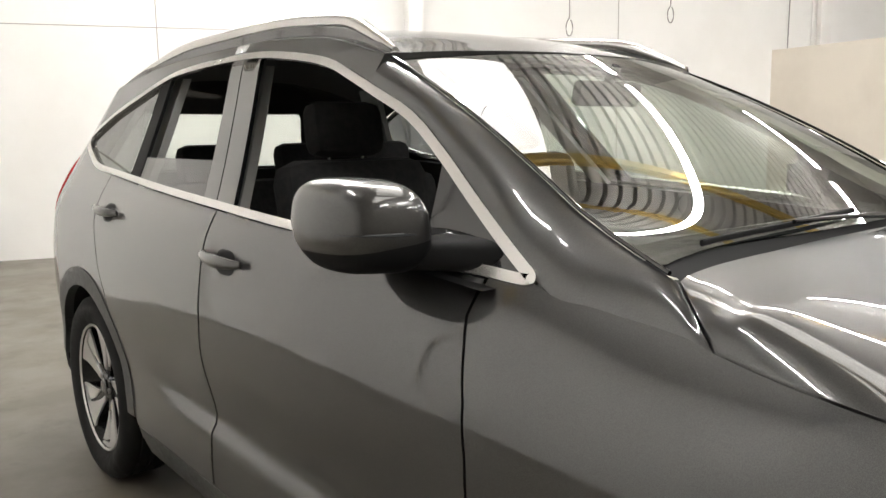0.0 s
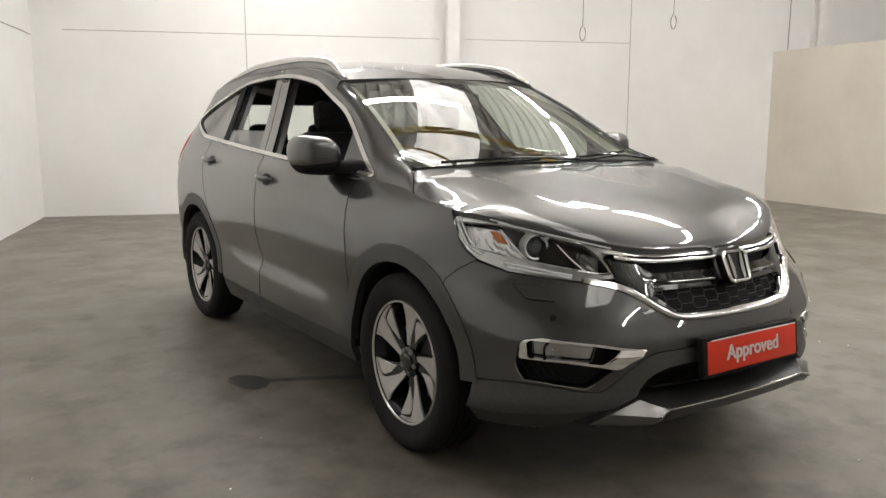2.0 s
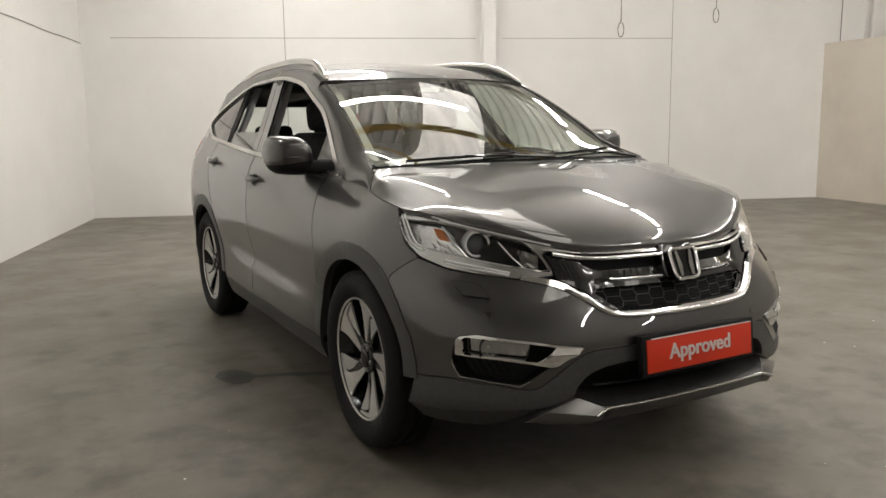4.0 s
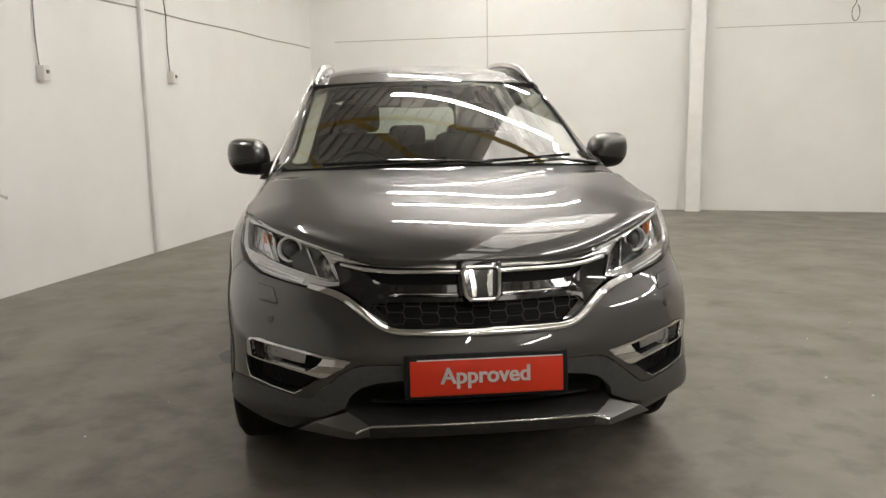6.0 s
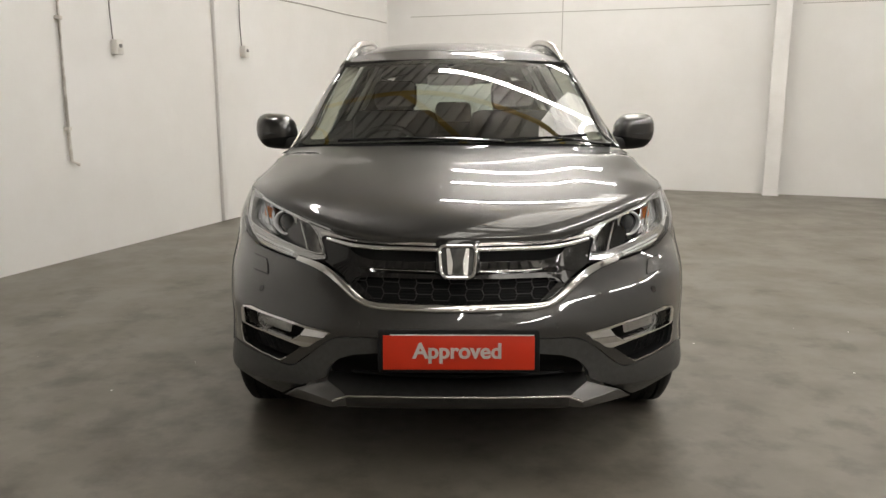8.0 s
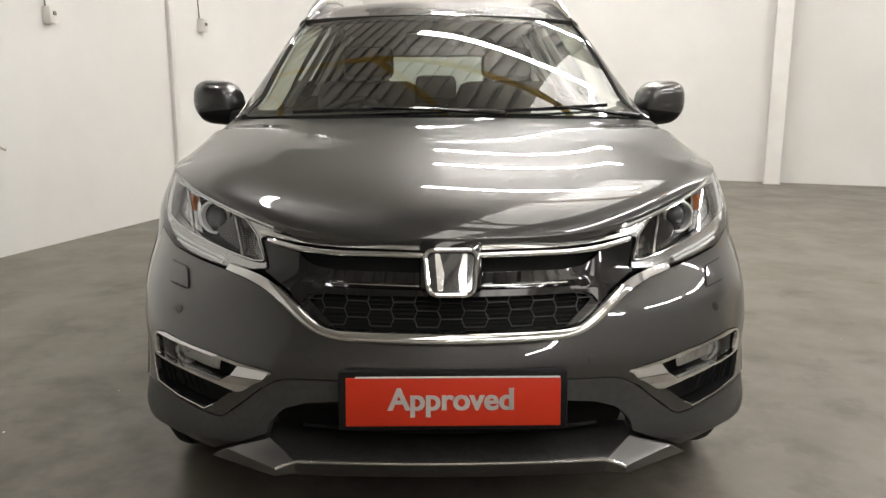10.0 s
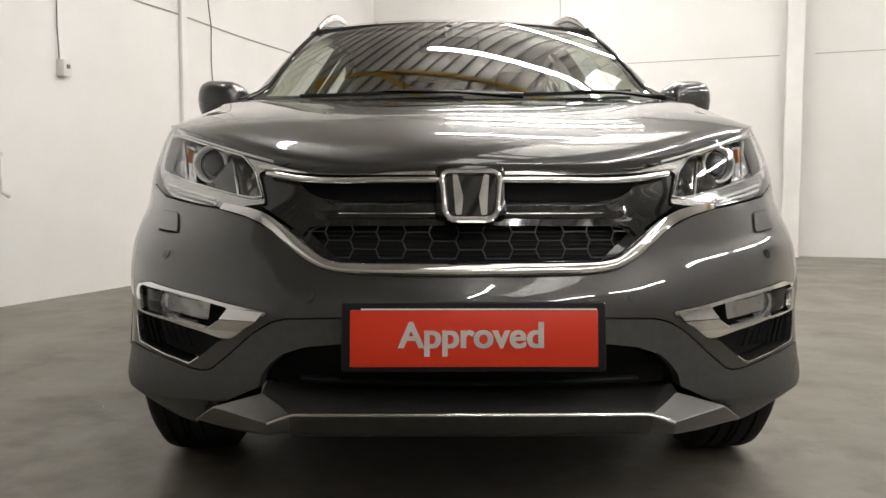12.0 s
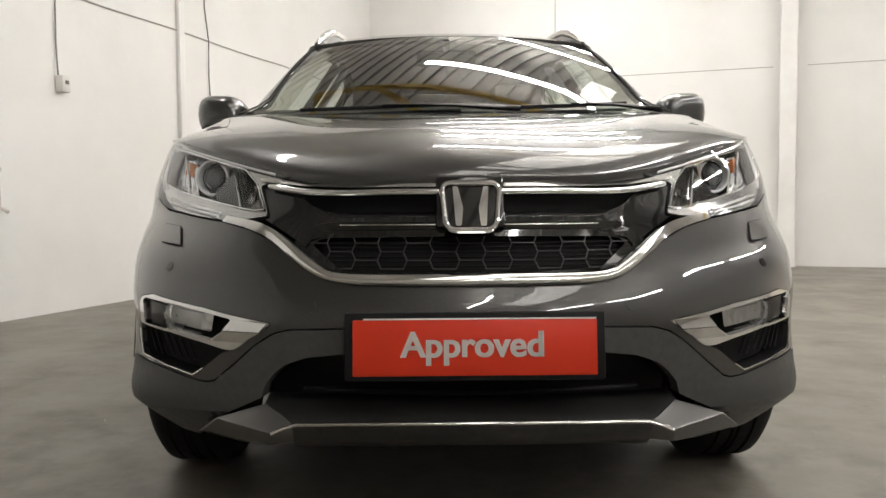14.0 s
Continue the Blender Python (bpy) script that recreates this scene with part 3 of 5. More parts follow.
# half lines shared by neighbouring panels
STRIP_LOW = [(0.0, 0.622), (0.15, 0.622), (0.244, 0.624), (0.306, 0.633), (0.358, 0.658), (0.430, 0.712), (0.491, 0.738), (0.566, 0.755)]
STRIP_TOP = [(0.0, 0.652), (0.21, 0.650), (0.282, 0.653), (0.32, 0.667), (0.404, 0.724), (0.466, 0.754), (0.556, 0.770)]
LAMP_LOW = [(0.566, 0.757), (0.645, 0.766), (0.745, 0.782)]
CLAD_LINE = [(0.80, 0.434), (0.776, 0.433), (0.695, 0.425), (0.61, 0.409), (0.581, 0.407), (0.56, 0.413), (0.511, 0.453), (0.459, 0.499), (0.421, 0.523), (0.384, 0.533), (0.263, 0.539), (0.0, 0.543)]
FOG_HOLE = [(0.783, 0.566), (0.771, 0.582), (0.73, 0.59), (0.583, 0.57), (0.513, 0.557), (0.427, 0.545), (0.424, 0.539), (0.472, 0.508), (0.506, 0.481), (0.540, 0.475), (0.577, 0.444), (0.617, 0.417), (0.694, 0.430), (0.771, 0.441), (0.786, 0.481), (0.787, 0.513)]
CREASE = [(0.84, 0.316), (0.758, 0.325), (0.671, 0.332), (0.60, 0.336), (0.524, 0.342)]
DLO = [(0.420, 1.0605), (0.393, 1.0605), (0.384, 1.066), (0.390, 1.076), (0.412, 1.089), (0.585, 1.190), (0.71, 1.268), (0.85, 1.348), (1.005, 1.408), (1.14, 1.457), (1.27, 1.496), (1.52, 1.532), (1.78, 1.550), (2.2, 1.540), (2.40, 1.516), (2.63, 1.455), (2.83, 1.392), (2.97, 1.315), (2.94, 1.270), (2.82, 1.228), (2.69, 1.196), (2.47, 1.179), (1.99, 1.147), (1.68, 1.130), (1.5, 1.121), (1.25, 1.108), (0.763, 1.082)]


def belt(y):
    return BELT(y)


BELT = curve((0.40, 1.056), (0.763, 1.078), (1.25, 1.104), (1.5, 1.117), (1.99, 1.143), (2.47, 1.175), (2.69, 1.192))

# front bumper
half = nose(STRIP_LOW) + nose(LAMP_LOW)[1:] + flank([(-0.3995, 0.8145), (-0.3435, 0.7782), (-0.3005, 0.7392)]) + flank(arch(0, 0.472, 50, 8, 10)) + nose(CLAD_LINE)
half = [(max(s, 0.0), z - 0.0005 if i < 13 else z) for i, (s, z) in enumerate(half)]
bumper = part("front_bumper", patch(both(half), shell2, 0.018, holes=(rounded(nose(FOG_HOLE), 0.02), rounded(mirrored(nose(FOG_HOLE)), 0.02))), PAINT, car)

# lower bumper moulding: flares out to a crease and tucks in below it


def flare(s, z):
    """The moulding's face above the crease."""
    e = 1e-3
    x, y, z = shell2(s, z)
    n = normal_of(shell2, s, z, e)
    d = 0.016 * min(1.0, max(0.0, (0.395 - z) / 0.08)) ** 1.2
    return x + n.x * d, y + n.y * d, z


def tuck(s, z):
    """The moulding's face below the crease."""
    x, y, z = shell2(s, z)
    n = normal_of(shell2, s, z, 1e-3)
    edge = float(np.interp(abs(x), [p[0] for p in CREASE[::-1]], [p[1] for p in CREASE[::-1]]))
    d = 0.016 * min(1.0, (0.395 - edge) / 0.08) ** 1.2 - 0.50 * max(0.0, edge - z)
    return x + n.x * d, y + n.y * d, z


CREASE_SIDE = flank([(-0.40, 0.310), (-0.43, 0.315)])
low = [(s, z - 0.004) for s, z in nose(CLAD_LINE[::-1])] + flank([(-0.458, 0.415), (-0.452, 0.37)]) + CREASE_SIDE[::-1][:1] + nose(CREASE + [(0.449, 0.381), (0.441, 0.409), (0.421, 0.435), (0.396, 0.455), (0.347, 0.473), (0.275, 0.483), (0.0, 0.486)])
moulding = part("bumper_moulding", patch(both([(max(0.0, s), z) for s, z in low]), flare, 0.016, flange=0.03), CLADDING, car, "dark grey textured plastic lower bumper")
for side in (-1, 1):
    loop = CREASE_SIDE[1:] + nose(CREASE + [(0.585, 0.302), (0.625, 0.272), (0.66, 0.242), (0.76, 0.236)]) + flank([(-0.40, 0.236)])
    part("moulding_underside", patch(loop if side > 0 else mirrored(loop), tuck, 0.016, flange=0.02), CLADDING, moulding)

# underguard: a wedge that stands proud of the bumper, bright at its edge, with bent silver ends


def guard_edge(x):
    q = (x / 0.372) ** 2
    return Vector((x, -0.945 + 0.038 * q, 0.351 - 0.010 * q))


bm = bmesh.new()
rows = []
for k in range(25):
    p = guard_edge(-0.372 + 0.031 * k)
    rows.append([p + Vector((0, dy, dz)) for dy, dz in ((0.15, 0.030), (0.085, 0.024), (0.04, 0.012), (0.010, 0.004), (0.002, 0.0), (0.0, -0.004), (0.006, -0.014), (0.022, -0.044), (0.05, -0.060), (0.14, -0.075))])
ends = []
for row, k in ((rows[0], -1), (rows[-1], 1)):
    ends.append([Vector((k * 0.445, -0.76, 0.376)), Vector((k * 0.445, -0.79, 0.373)), Vector((k * 0.443, -0.834, 0.368)), Vector((k * 0.40, -0.875, 0.354))] + [p + Vector((k * 0.002, 0.002, 0)) for p in row[4:]])
loft(bm, [ends[0]] + rows + [ends[1]])
bmesh.ops.recalc_face_normals(bm, faces=bm.faces[:])
part("skid_plate", bm, UNDERGUARD, car, "dark satin underguard")
for side in (-1, 1):
    bm = bmesh.new()
    corner = [bm.verts.new((side * x, y, z)) for x, y, z in ((0.373, -0.907, 0.341), (0.441, -0.838, 0.370), (0.556, -0.815, 0.333), (0.416, -0.913, 0.324), (0.605, -0.772, 0.294), (0.424, -0.886, 0.292), (0.373, -0.884, 0.297), (0.50, -0.80, 0.275), (0.373, -0.80, 0.275), (0.441, -0.79, 0.343), (0.56, -0.76, 0.310), (0.60, -0.72, 0.28))]
    for f in ((0, 1, 2, 3), (3, 2, 4, 5), (0, 3, 5, 6), (5, 4, 7), (6, 5, 7, 8), (1, 9, 10, 2), (2, 10, 11, 4)):
        bm.faces.new([corner[i] for i in f])
    bmesh.ops.recalc_face_normals(bm, faces=bm.faces[:])
    sharp = [e for e in bm.edges if len(e.link_faces) == 2]
    bmesh.ops.bevel(bm, geom=sharp, offset=0.004, segments=2, affect="EDGES", profile=0.5)
    part("skid_corner", bm, SILVER, car, "silver painted underguard corner", smooth=25)
bm = bmesh.new()
line = [Vector((0.416, -0.9135, 0.3245)), Vector((0.394, -0.910, 0.333))] + [guard_edge(0.365 - 0.0365 * k) for k in range(21)] + [Vector((-0.394, -0.910, 0.333)), Vector((-0.416, -0.9135, 0.3245))]
tube(bm, [p + Vector((0, 0.0005, -0.0005)) for p in line], 0.0042, 8)
part("skid_plate_lip", bm, CHROME_DULL, car, "bright silver edge")

# air intake: dark recess and cross bar
half = [(0.0, 0.30), (0.47, 0.30), (0.47, 0.38), (0.42, 0.43), (0.36, 0.475), (0.31, 0.492), (0.0, 0.50)]
part("air_intake", patch(both(nose(half)), shell2, 0.03, flange=0, off=-0.10), MATT_BLACK, car)
bm = bmesh.new()
line = []
for x in [i * 0.04 - 0.36 for i in range(19)]:
    line.append(Vector(shell2(math.copysign(s_of_x(abs(x), 0.395), x), 0.395)) + Vector((0, 0.05, 0)))
tube(bm, line, 0.010, 8, flat=0.7)
part("intake_bar", bm, MATT_BLACK, car)


# bonnet, meeting the wings along the seam
seam = curve((-0.29, 0.974), (-0.265, 0.978), (-0.03, 1.004), (0.081, 1.021), (0.20, 1.042), soft=0.03)


SHOULDER = 0.50


def seam_half(y):
    return shell(s_of_y(y, seam(y)), seam(y))[0]


def along(d):
    """Lengths from the front edge, drawn out where the bonnet rolls over."""
    return (math.sqrt(0.0144 + 3.8 * max(0.0, d)) - 0.12) / 1.9


def front_line(x):
    x = abs(x)
    return (lip(x) if x < 0.66 else lip(0.66) + (x - 0.66) * (lip(0.66) - lip(0.65)) / 0.01) - 0.005


def bonnet(x, t):
    y = front_line(x) + 0.12 * t + 0.95 * t * abs(t)
    a, q = abs(x), min(y, 0.20)
    if a <= SHOULDER or q <= lip(SHOULDER) + 0.02:
        return x, y, bonnet_top(x, y)
    e, far = SHOULDER, 0.84
    for _ in range(24):
        e, far = ((e + far) / 2, far) if lip((e + far) / 2) < q else (e, (e + far) / 2)
    end, by = lip_height(e), ease((q + 0.34) / 0.12)
    if by > 0:
        e, end = e + (seam_half(q) - e) * by, end + (seam(q) + 0.003 - end) * by
    # from the shoulder the bonnet rolls over towards the wing and the lamp
    w = e - SHOULDER
    u = (a - SHOULDER) / w
    z = bonnet_top(SHOULDER, y)
    m = (z - bonnet_top(SHOULDER - 0.01, y)) / 0.01
    roll = z * (1 + 2 * u) * (1 - u) ** 2 + m * w * u * (1 - u) ** 2 + end * u * u * (3 - 2 * u) + (2.5 * (end - z) - 1.5 * m * w) * u * u * (u - 1)
    t = ease((q - lip(SHOULDER) - 0.02) / 0.10)
    return x, y, roll * t + bonnet_top(x, y) * (1 - t)


# one smooth sheet through the bonnet's section lines, with a soft crease towards each lamp
SKIN_AT = [(0.02 * i, 0.02 * j, 1.0) for i in range(38) for j in range(43) if front_line(0.02 * i) + 0.0024 * j + 0.95 * (0.02 * j) ** 2 < 0.17]
SKIN_AT += [(0.01 * i, 0.0, 8.0) for i in range(75)] + [(seam_half(y) - 0.003, along(y - front_line(seam_half(y) - 0.003)), 16.0) for y in (-0.265 + 0.02 * k for k in range(18))]
SKIN_A = np.array([[w * (x / 0.8) ** (2 * i) * (t / 0.8) ** j for i in range(5) for j in range(5)] for x, t, w in SKIN_AT])
SKIN_FIT = np.linalg.lstsq(SKIN_A, np.array([w * bonnet(x, t)[2] for x, t, w in SKIN_AT]), rcond=1e-10)[0].reshape(5, 5).tolist()


EDGE_Y = [-0.27 + 0.01 * k for k in range(36)]
EDGE_X = [seam_half(y) - 0.003 for y in EDGE_Y]


def skin_fit(x, t):
    q, u = (x / 0.8) ** 2, t / 0.8
    return sum(sum(c * u ** j for j, c in enumerate(row)) * q ** i for i, row in enumerate(SKIN_FIT))


EDGE_Z = [seam(y) + 0.003 - skin_fit(x, along(y - front_line(x))) for x, y in zip(EDGE_X, EDGE_Y)]


def bonnet_skin(x, t):
    u, y = t / 0.8, front_line(x) + 0.12 * t + 0.95 * t * abs(t)
    edge = float(np.interp(y, EDGE_Y, EDGE_X))
    z = skin_fit(x, t) + float(np.interp(y, EDGE_Y, EDGE_Z)) * ease((abs(x) - 0.5) / (edge - 0.5)) * ease((y + 0.36) / 0.10)
    crease = 0.0028 * math.exp(-((abs(x) - 0.40 - 0.13 * u) / 0.055) ** 2) * ease((u - 0.25) / 0.5)
    return x, y, z + crease


def bonnet_height(x, y):
    """The sheet, with a firmer shoulder towards the windscreen."""
    z = bonnet_skin(x, along(y - front_line(x)))[2]
    by = ease((y + 0.27) / 0.36)
    if by > 0:
        a = abs(x)
        m = a if a < 0.38 else 0.38 + 0.14 * (1 - math.exp((0.38 - a) / 0.14))
        top = bonnet_skin(m, along(y - front_line(m)))[2]
        q = min(y, 0.075)
        z += (top - (top - seam(q) - 0.003) * min(1.0, a / (seam_half(q) - 0.003)) ** (22 + 14 * ease((y + 0.06) / 0.16)) - z) * by
    return z


# side line of the bonnet: along the wing, then in and up to the windscreen
edge_y = [-0.265 + 0.340 * i / 18 for i in range(19)]
FOOT = Vector(shell(s_of_y(0.050, seam(0.050)), seam(0.050)))      # pillar foot: from the wing's edge ...
HEAD = Vector((0.726, 0.147, 1.090))                               # ... up to the windscreen's corner
corner = [Vector((seam_half(y) - 0.003, y, seam(y) + 0.003)) for y in (-0.265 + 0.0075 * i for i in range(41))]
corner += [FOOT.lerp(HEAD, k / 14) + Vector((-0.001, -0.0045, 0.001)) for k in range(15)]
bm = bmesh.new()
rows = []
for i in range(61):
    w = i / 60
    f = 0.10 * w + 0.90 * w * w
    k = f * (len(corner) - 1)
    n = min(int(k), len(corner) - 2)
    wide, back, tall = corner[n].lerp(corner[n + 1], k - n)
    lift = tall - bonnet_height(wide, back)
    h = (back - corner[0][1]) / (corner[-1][1] - corner[0][1])
    row = []
    for j in range(-46, 47):
        p = math.copysign(1 - (1 - abs(j) / 46) ** 1.7, j)
        a, b = corner[0][0] * p, corner[-1][0] * p
        y0 = lip(a) - 0.005
        y = y0 + (0.182 - 0.0395 * (abs(b) / 0.725) ** 4 - y0) * h if abs(j) < 46 else back
        row.append(Vector((wide * p, y, bonnet_height(wide * p, y) + lift * abs(p) ** 6)))
    rows.append([row[0] + Vector((0.004, 0, -0.018))] + row + [row[-1] + Vector((-0.004, 0, -0.018))])
rows = [[p + Vector((0, 0.006, -0.018)) for p in rows[0]]] + rows + [[p + Vector((0, -0.004, -0.018)) for p in rows[-1]]]
loft(bm, rows)
part("bonnet", bm, PAINT, car, smooth=60)

# windscreen with its dark border, scuttle
screen_loop = rounded([(-0.990, 0.010), (0.990, 0.010), (0.990, 0.995), (-0.990, 0.995)], 0.05, 5)
windscreen = part("windscreen", patch(screen_loop, screen, 0.05, flange=0.0), SCREEN_GLASS, car)
windscreen.visible_shadow = False
border = rounded([(-0.979, 0.060), (0.979, 0.060), (0.977, 0.968), (-0.977, 0.968)], 0.05, 5)
part("screen_border", patch(rounded([(-0.988, 0.012), (0.988, 0.012), (0.988, 0.992), (-0.988, 0.992)], 0.05, 5), screen, 0.05, holes=(border,), flange=0.0, off=-0.003), GLOSS_BLACK, car)
bm = bmesh.new()
rows = []
for i in range(41):
    u = -1 + i / 20
    p = Vector(screen(u, 0.03))
    x = u * 0.715
    y = 0.168 - 0.030 * abs(u) ** 4
    z = 1.080 - 0.008 * abs(u) ** 5
    rows.append([p, (p + Vector((x, y, z))) / 2 - Vector((0, 0, 0.028)), Vector((x, y, z)), Vector((x, y - 0.03, z - 0.012))])
loft(bm, rows)
part("scuttle", bm, MATT_BLACK, car)

# roof
half = [(x, 1.035 - 0.125 * (1 - (x / 0.6) ** 2)) for x in [0.0, 0.1, 0.2, 0.3, 0.4, 0.5, 0.585]] + [(roof_half(y) - 0.002, y) for y in [1.035 + 0.1 * i for i in range(22)]] + [(0.42, 3.20), (0.3, 3.23), (0.0, 3.25)]
loop = half + [(-x, y) for x, y in half[::-1] if x > 1e-6]
part("roof", patch(loop, lambda x, y: (x, y, roof_top(x, y)), 0.05, flange=0.02), PAINT, car)

SEND = LF + (YE - YS) + LR
ST = SEND - 0.60


def tail(q, z):
    x, y, z = shell(SEND - abs(q), z)
    return (-x if q >= 0 else x), y, z


part("tailgate", patch([(-0.58, 0.63), (0.58, 0.63), (0.58, 1.13), (-0.58, 1.13)], tail, 0.04), PAINT, car)
part("tailgate_window", patch(rounded([(-0.50, 1.14), (0.50, 1.14), (0.46, 1.43), (-0.46, 1.43)], 0.04), tail, 0.04, flange=0), SIDE_GLASS, car).visible_shadow = False
part("tailgate_frame", patch([(-0.58, 1.132), (0.58, 1.132), (0.58, 1.45), (0.50, 1.54), (0.3, 1.575), (-0.3, 1.575), (-0.50, 1.54), (-0.58, 1.45)], tail, 0.04, holes=(rounded([(-0.50, 1.145), (0.50, 1.145), (0.46, 1.425), (-0.46, 1.425)], 0.04),)), PAINT, car)
part("rear_bumper", patch([(-1.02, 0.25), (1.02, 0.25), (1.02, 0.62), (-1.02, 0.62)], tail, 0.04), CLADDING, car)

ARCH = 0.472
for side in (-1, 1):
    sgn = (lambda p: p) if side > 0 else mirrored
    # wing
    out = smooth_line([(0.050, seam(0.050)), (0.11, 1.0275), (0.25, 1.041), (0.373, 1.062), (0.585, 1.196), (0.71, 1.274), (0.85, 1.354), (1.04, 1.428)], 5)
    edge = [(y, seam(y)) for y in edge_y if -0.255 < y < 0.045] + [p for p in out if p[0] < 0.37]
    loop = flank([(-0.3994, 0.8175), (-0.343, 0.8562), (-0.2965, 0.9165), (-0.2563, 0.9675)] + edge + [(0.373, 1.060), (0.480, 1.060), (0.480, 1.0), (0.458, 0.95), (0.430, 0.87), (0.420, 0.78), (0.418, 0.65), (0.420, 0.36)] + arch(0, ARCH, 178, 51, 20) + [(-0.299, 0.741), (-0.342, 0.780)])
    part("wing", patch(sgn(loop), shell2, 0.022), PAINT, car)
    # doors
    loop = [(0.487, belt(0.487) - 0.004), (0.487, 1.0), (0.465, 0.95), (0.437, 0.87), (0.427, 0.78), (0.425, 0.65), (0.427, 0.348), (1.51, 0.348), (1.515, 0.75), (1.500, 1.0)] + [(y, belt(y) - 0.004) for y in (1.497, 1.2, 0.9, 0.65)]
    door = part("front_door", patch(sgn(flank(loop)), shell2, 0.025), PAINT, car)
    loop = [(1.521, 0.348), (2.14, 0.348)] + arch(2.63, ARCH, 4, 46, 8) + [(2.40, 0.85), (2.47, 1.0), (2.50, 1.10), (2.50, belt(2.50) - 0.004)] + [(y, belt(y) - 0.004) for y in (2.2, 1.9, 1.7, 1.507)] + [(1.509, 1.0), (1.524, 0.75)]
    rear_door = part("rear_door", patch(sgn(flank(loop)), shell2, 0.025), PAINT, car)
    # body side with the rear pillar
    top = [(1.03 + 0.1 * i, ROOF_EDGE(1.03 + 0.1 * i) - 0.003) for i in range(22)]
    loop = flank(top) + [(ST, 1.44), (ST, 1.2), (ST, 0.63)] + flank([(3.07, 0.625)] + arch(2.63, ARCH, 148, 47, 18) + [(2.407, 0.85), (2.477, 1.0), (2.507, 1.10), (2.507, belt(2.507) - 0.004), (2.69, 1.190), (2.82, 1.221), (2.945, 1.263), (2.982, 1.316), (2.84, 1.400), (2.635, 1.463), (2.40, 1.524), (2.2, 1.548), (1.78, 1.558), (1.52, 1.540), (1.27, 1.504), (1.14, 1.465), (1.04, 1.429)])
    part("body_side", patch(sgn(loop), shell2, 0.028), PAINT, car)
    # sill, arch mouldings
    part("sill", patch(sgn(flank([(0.42, 0.345), (2.13, 0.345), (2.12, 0.245), (0.43, 0.245)])), shell2, 0.03, flange=0.03), CLADDING, car)
    for cy, a0, a1 in ((0.0, 6, 180), (2.63, 2, 172)):
        loop = flank(arch(cy, ARCH + 0.004, a0, a1, 24) + arch(cy, 0.405, a1, a0, 24))
        part("arch_moulding", patch(sgn(loop), shell2, 0.02, flange=0.035, off=0.004), CLADDING, car)
        bm = bmesh.new()
        rows = []
        for k in range(25):
            a = radians(a0 - 4 + (a1 - a0 + 8) * k / 24)
            y, z = cy - 0.408 * math.cos(a), 0.355 + 0.408 * math.sin(a)
            rows.append([(side * q, y, z) for q in (0.872, 0.80, 0.70, 0.56)])
        loft(bm, rows)
        part("wheel_housing", bm, MATT_BLACK, car)
        bm = bmesh.new()
        tip = [bm.verts.new(r[-1]) for r in rows]
        bm.faces.new(tip)
        part("wheel_housing", bm, MATT_BLACK, car)
    # windscreen pillar
    bm = bmesh.new()
    rows = []
    for i, (y, z) in enumerate(out):
        t = i / (len(out) - 1)
        a = Vector(shell(s_of_y(y, z), z))
        v = max(0.0, (t - 0.10) / 0.90) ** 1.3
        b = Vector(screen(1, min(1.0, v))) if t >= 0.10 else HEAD.lerp(Vector(screen(1, 0)), t / 0.10)
        mid = (a + b) / 2 + Vector((0.6, -0.45, 0.65)) * 0.012 * ease(t / 0.2)
        row = [a * (1 - q) ** 2 + (2 * mid - (a + b) / 2) * 2 * q * (1 - q) + b * q * q for q in (j / 7 for j in range(8))]
        row = [a + Vector((-0.012, 0.0, -0.012))] + row + [b + Vector((-0.006, 0.010, -0.012))]
        rows.append([Vector((side * p.x, p.y, p.z)) for p in row])
    loft(bm, rows if side < 0 else [r[::-1] for r in rows])
    bmesh.ops.recalc_face_normals(bm, faces=bm.faces[:])
    part("windscreen_pillar", bm, PAINT, car, smooth=60)
    bm = bmesh.new()
    tube(bm, [Vector((side * p[0], p[1] - 0.004, p[2] + 0.004)) for p in (screen(1, k / 12) for k in range(13))], 0.004, 8)
    part("pillar_seal", bm, GLOSS_BLACK, car)
    # bright window surround
    ring = flank(smooth_line(DLO, 3))
    part("window_surround", patch(sgn(inset(ring, -0.005)), shell2, 0.03, holes=(sgn(inset(ring, 0.014)),), flange=0.012, off=0.006), CHROME_DULL, car, "satin chrome window surround")
    # window areas between the pillars
    lid = inset(ring, 0.008)
    def between(f0, f1, shrink=0.0):
        """The part of the window opening between two leaning lines, given by (length at the belt, length at the roof)."""
        out = []
        for s, z in lid:
            y = YS + s - LF if s < SEND - LR else YE + (s - (SEND - LR)) * 0.5
            t = (z - 1.08) / 0.46
            lo, hi = f0[0] + (f0[1] - f0[0]) * t, f1[0] + (f1[1] - f1[0]) * t
            out.append((min(max(s, LF - YS + lo), LF - YS + hi), z))
        keep = [out[0]]
        for p in out[1:]:
            if (p[0] - keep[-1][0]) ** 2 + (p[1] - keep[-1][1]) ** 2 > 4e-5:
                keep.append(p)
        return keep
    part("sail_panel", patch(sgn(between((0.0, 0.0), (0.66, 0.80))), shell2, 0.03, off=-0.004), GLOSS_BLACK, car)
    part("door_pillar", patch(sgn(between((1.40, 1.69), (1.505, 1.800))), shell2, 0.03, off=-0.006), GLOSS_BLACK, car)
    part("door_pillar", patch(sgn(between((1.511, 1.806), (1.60, 1.885))), shell2, 0.03, off=-0.006), GLOSS_BLACK, car)
    part("door_pillar", patch(sgn(between((2.20, 2.39), (2.30, 2.47))), shell2, 0.03, off=-0.010), MATT_BLACK, car)
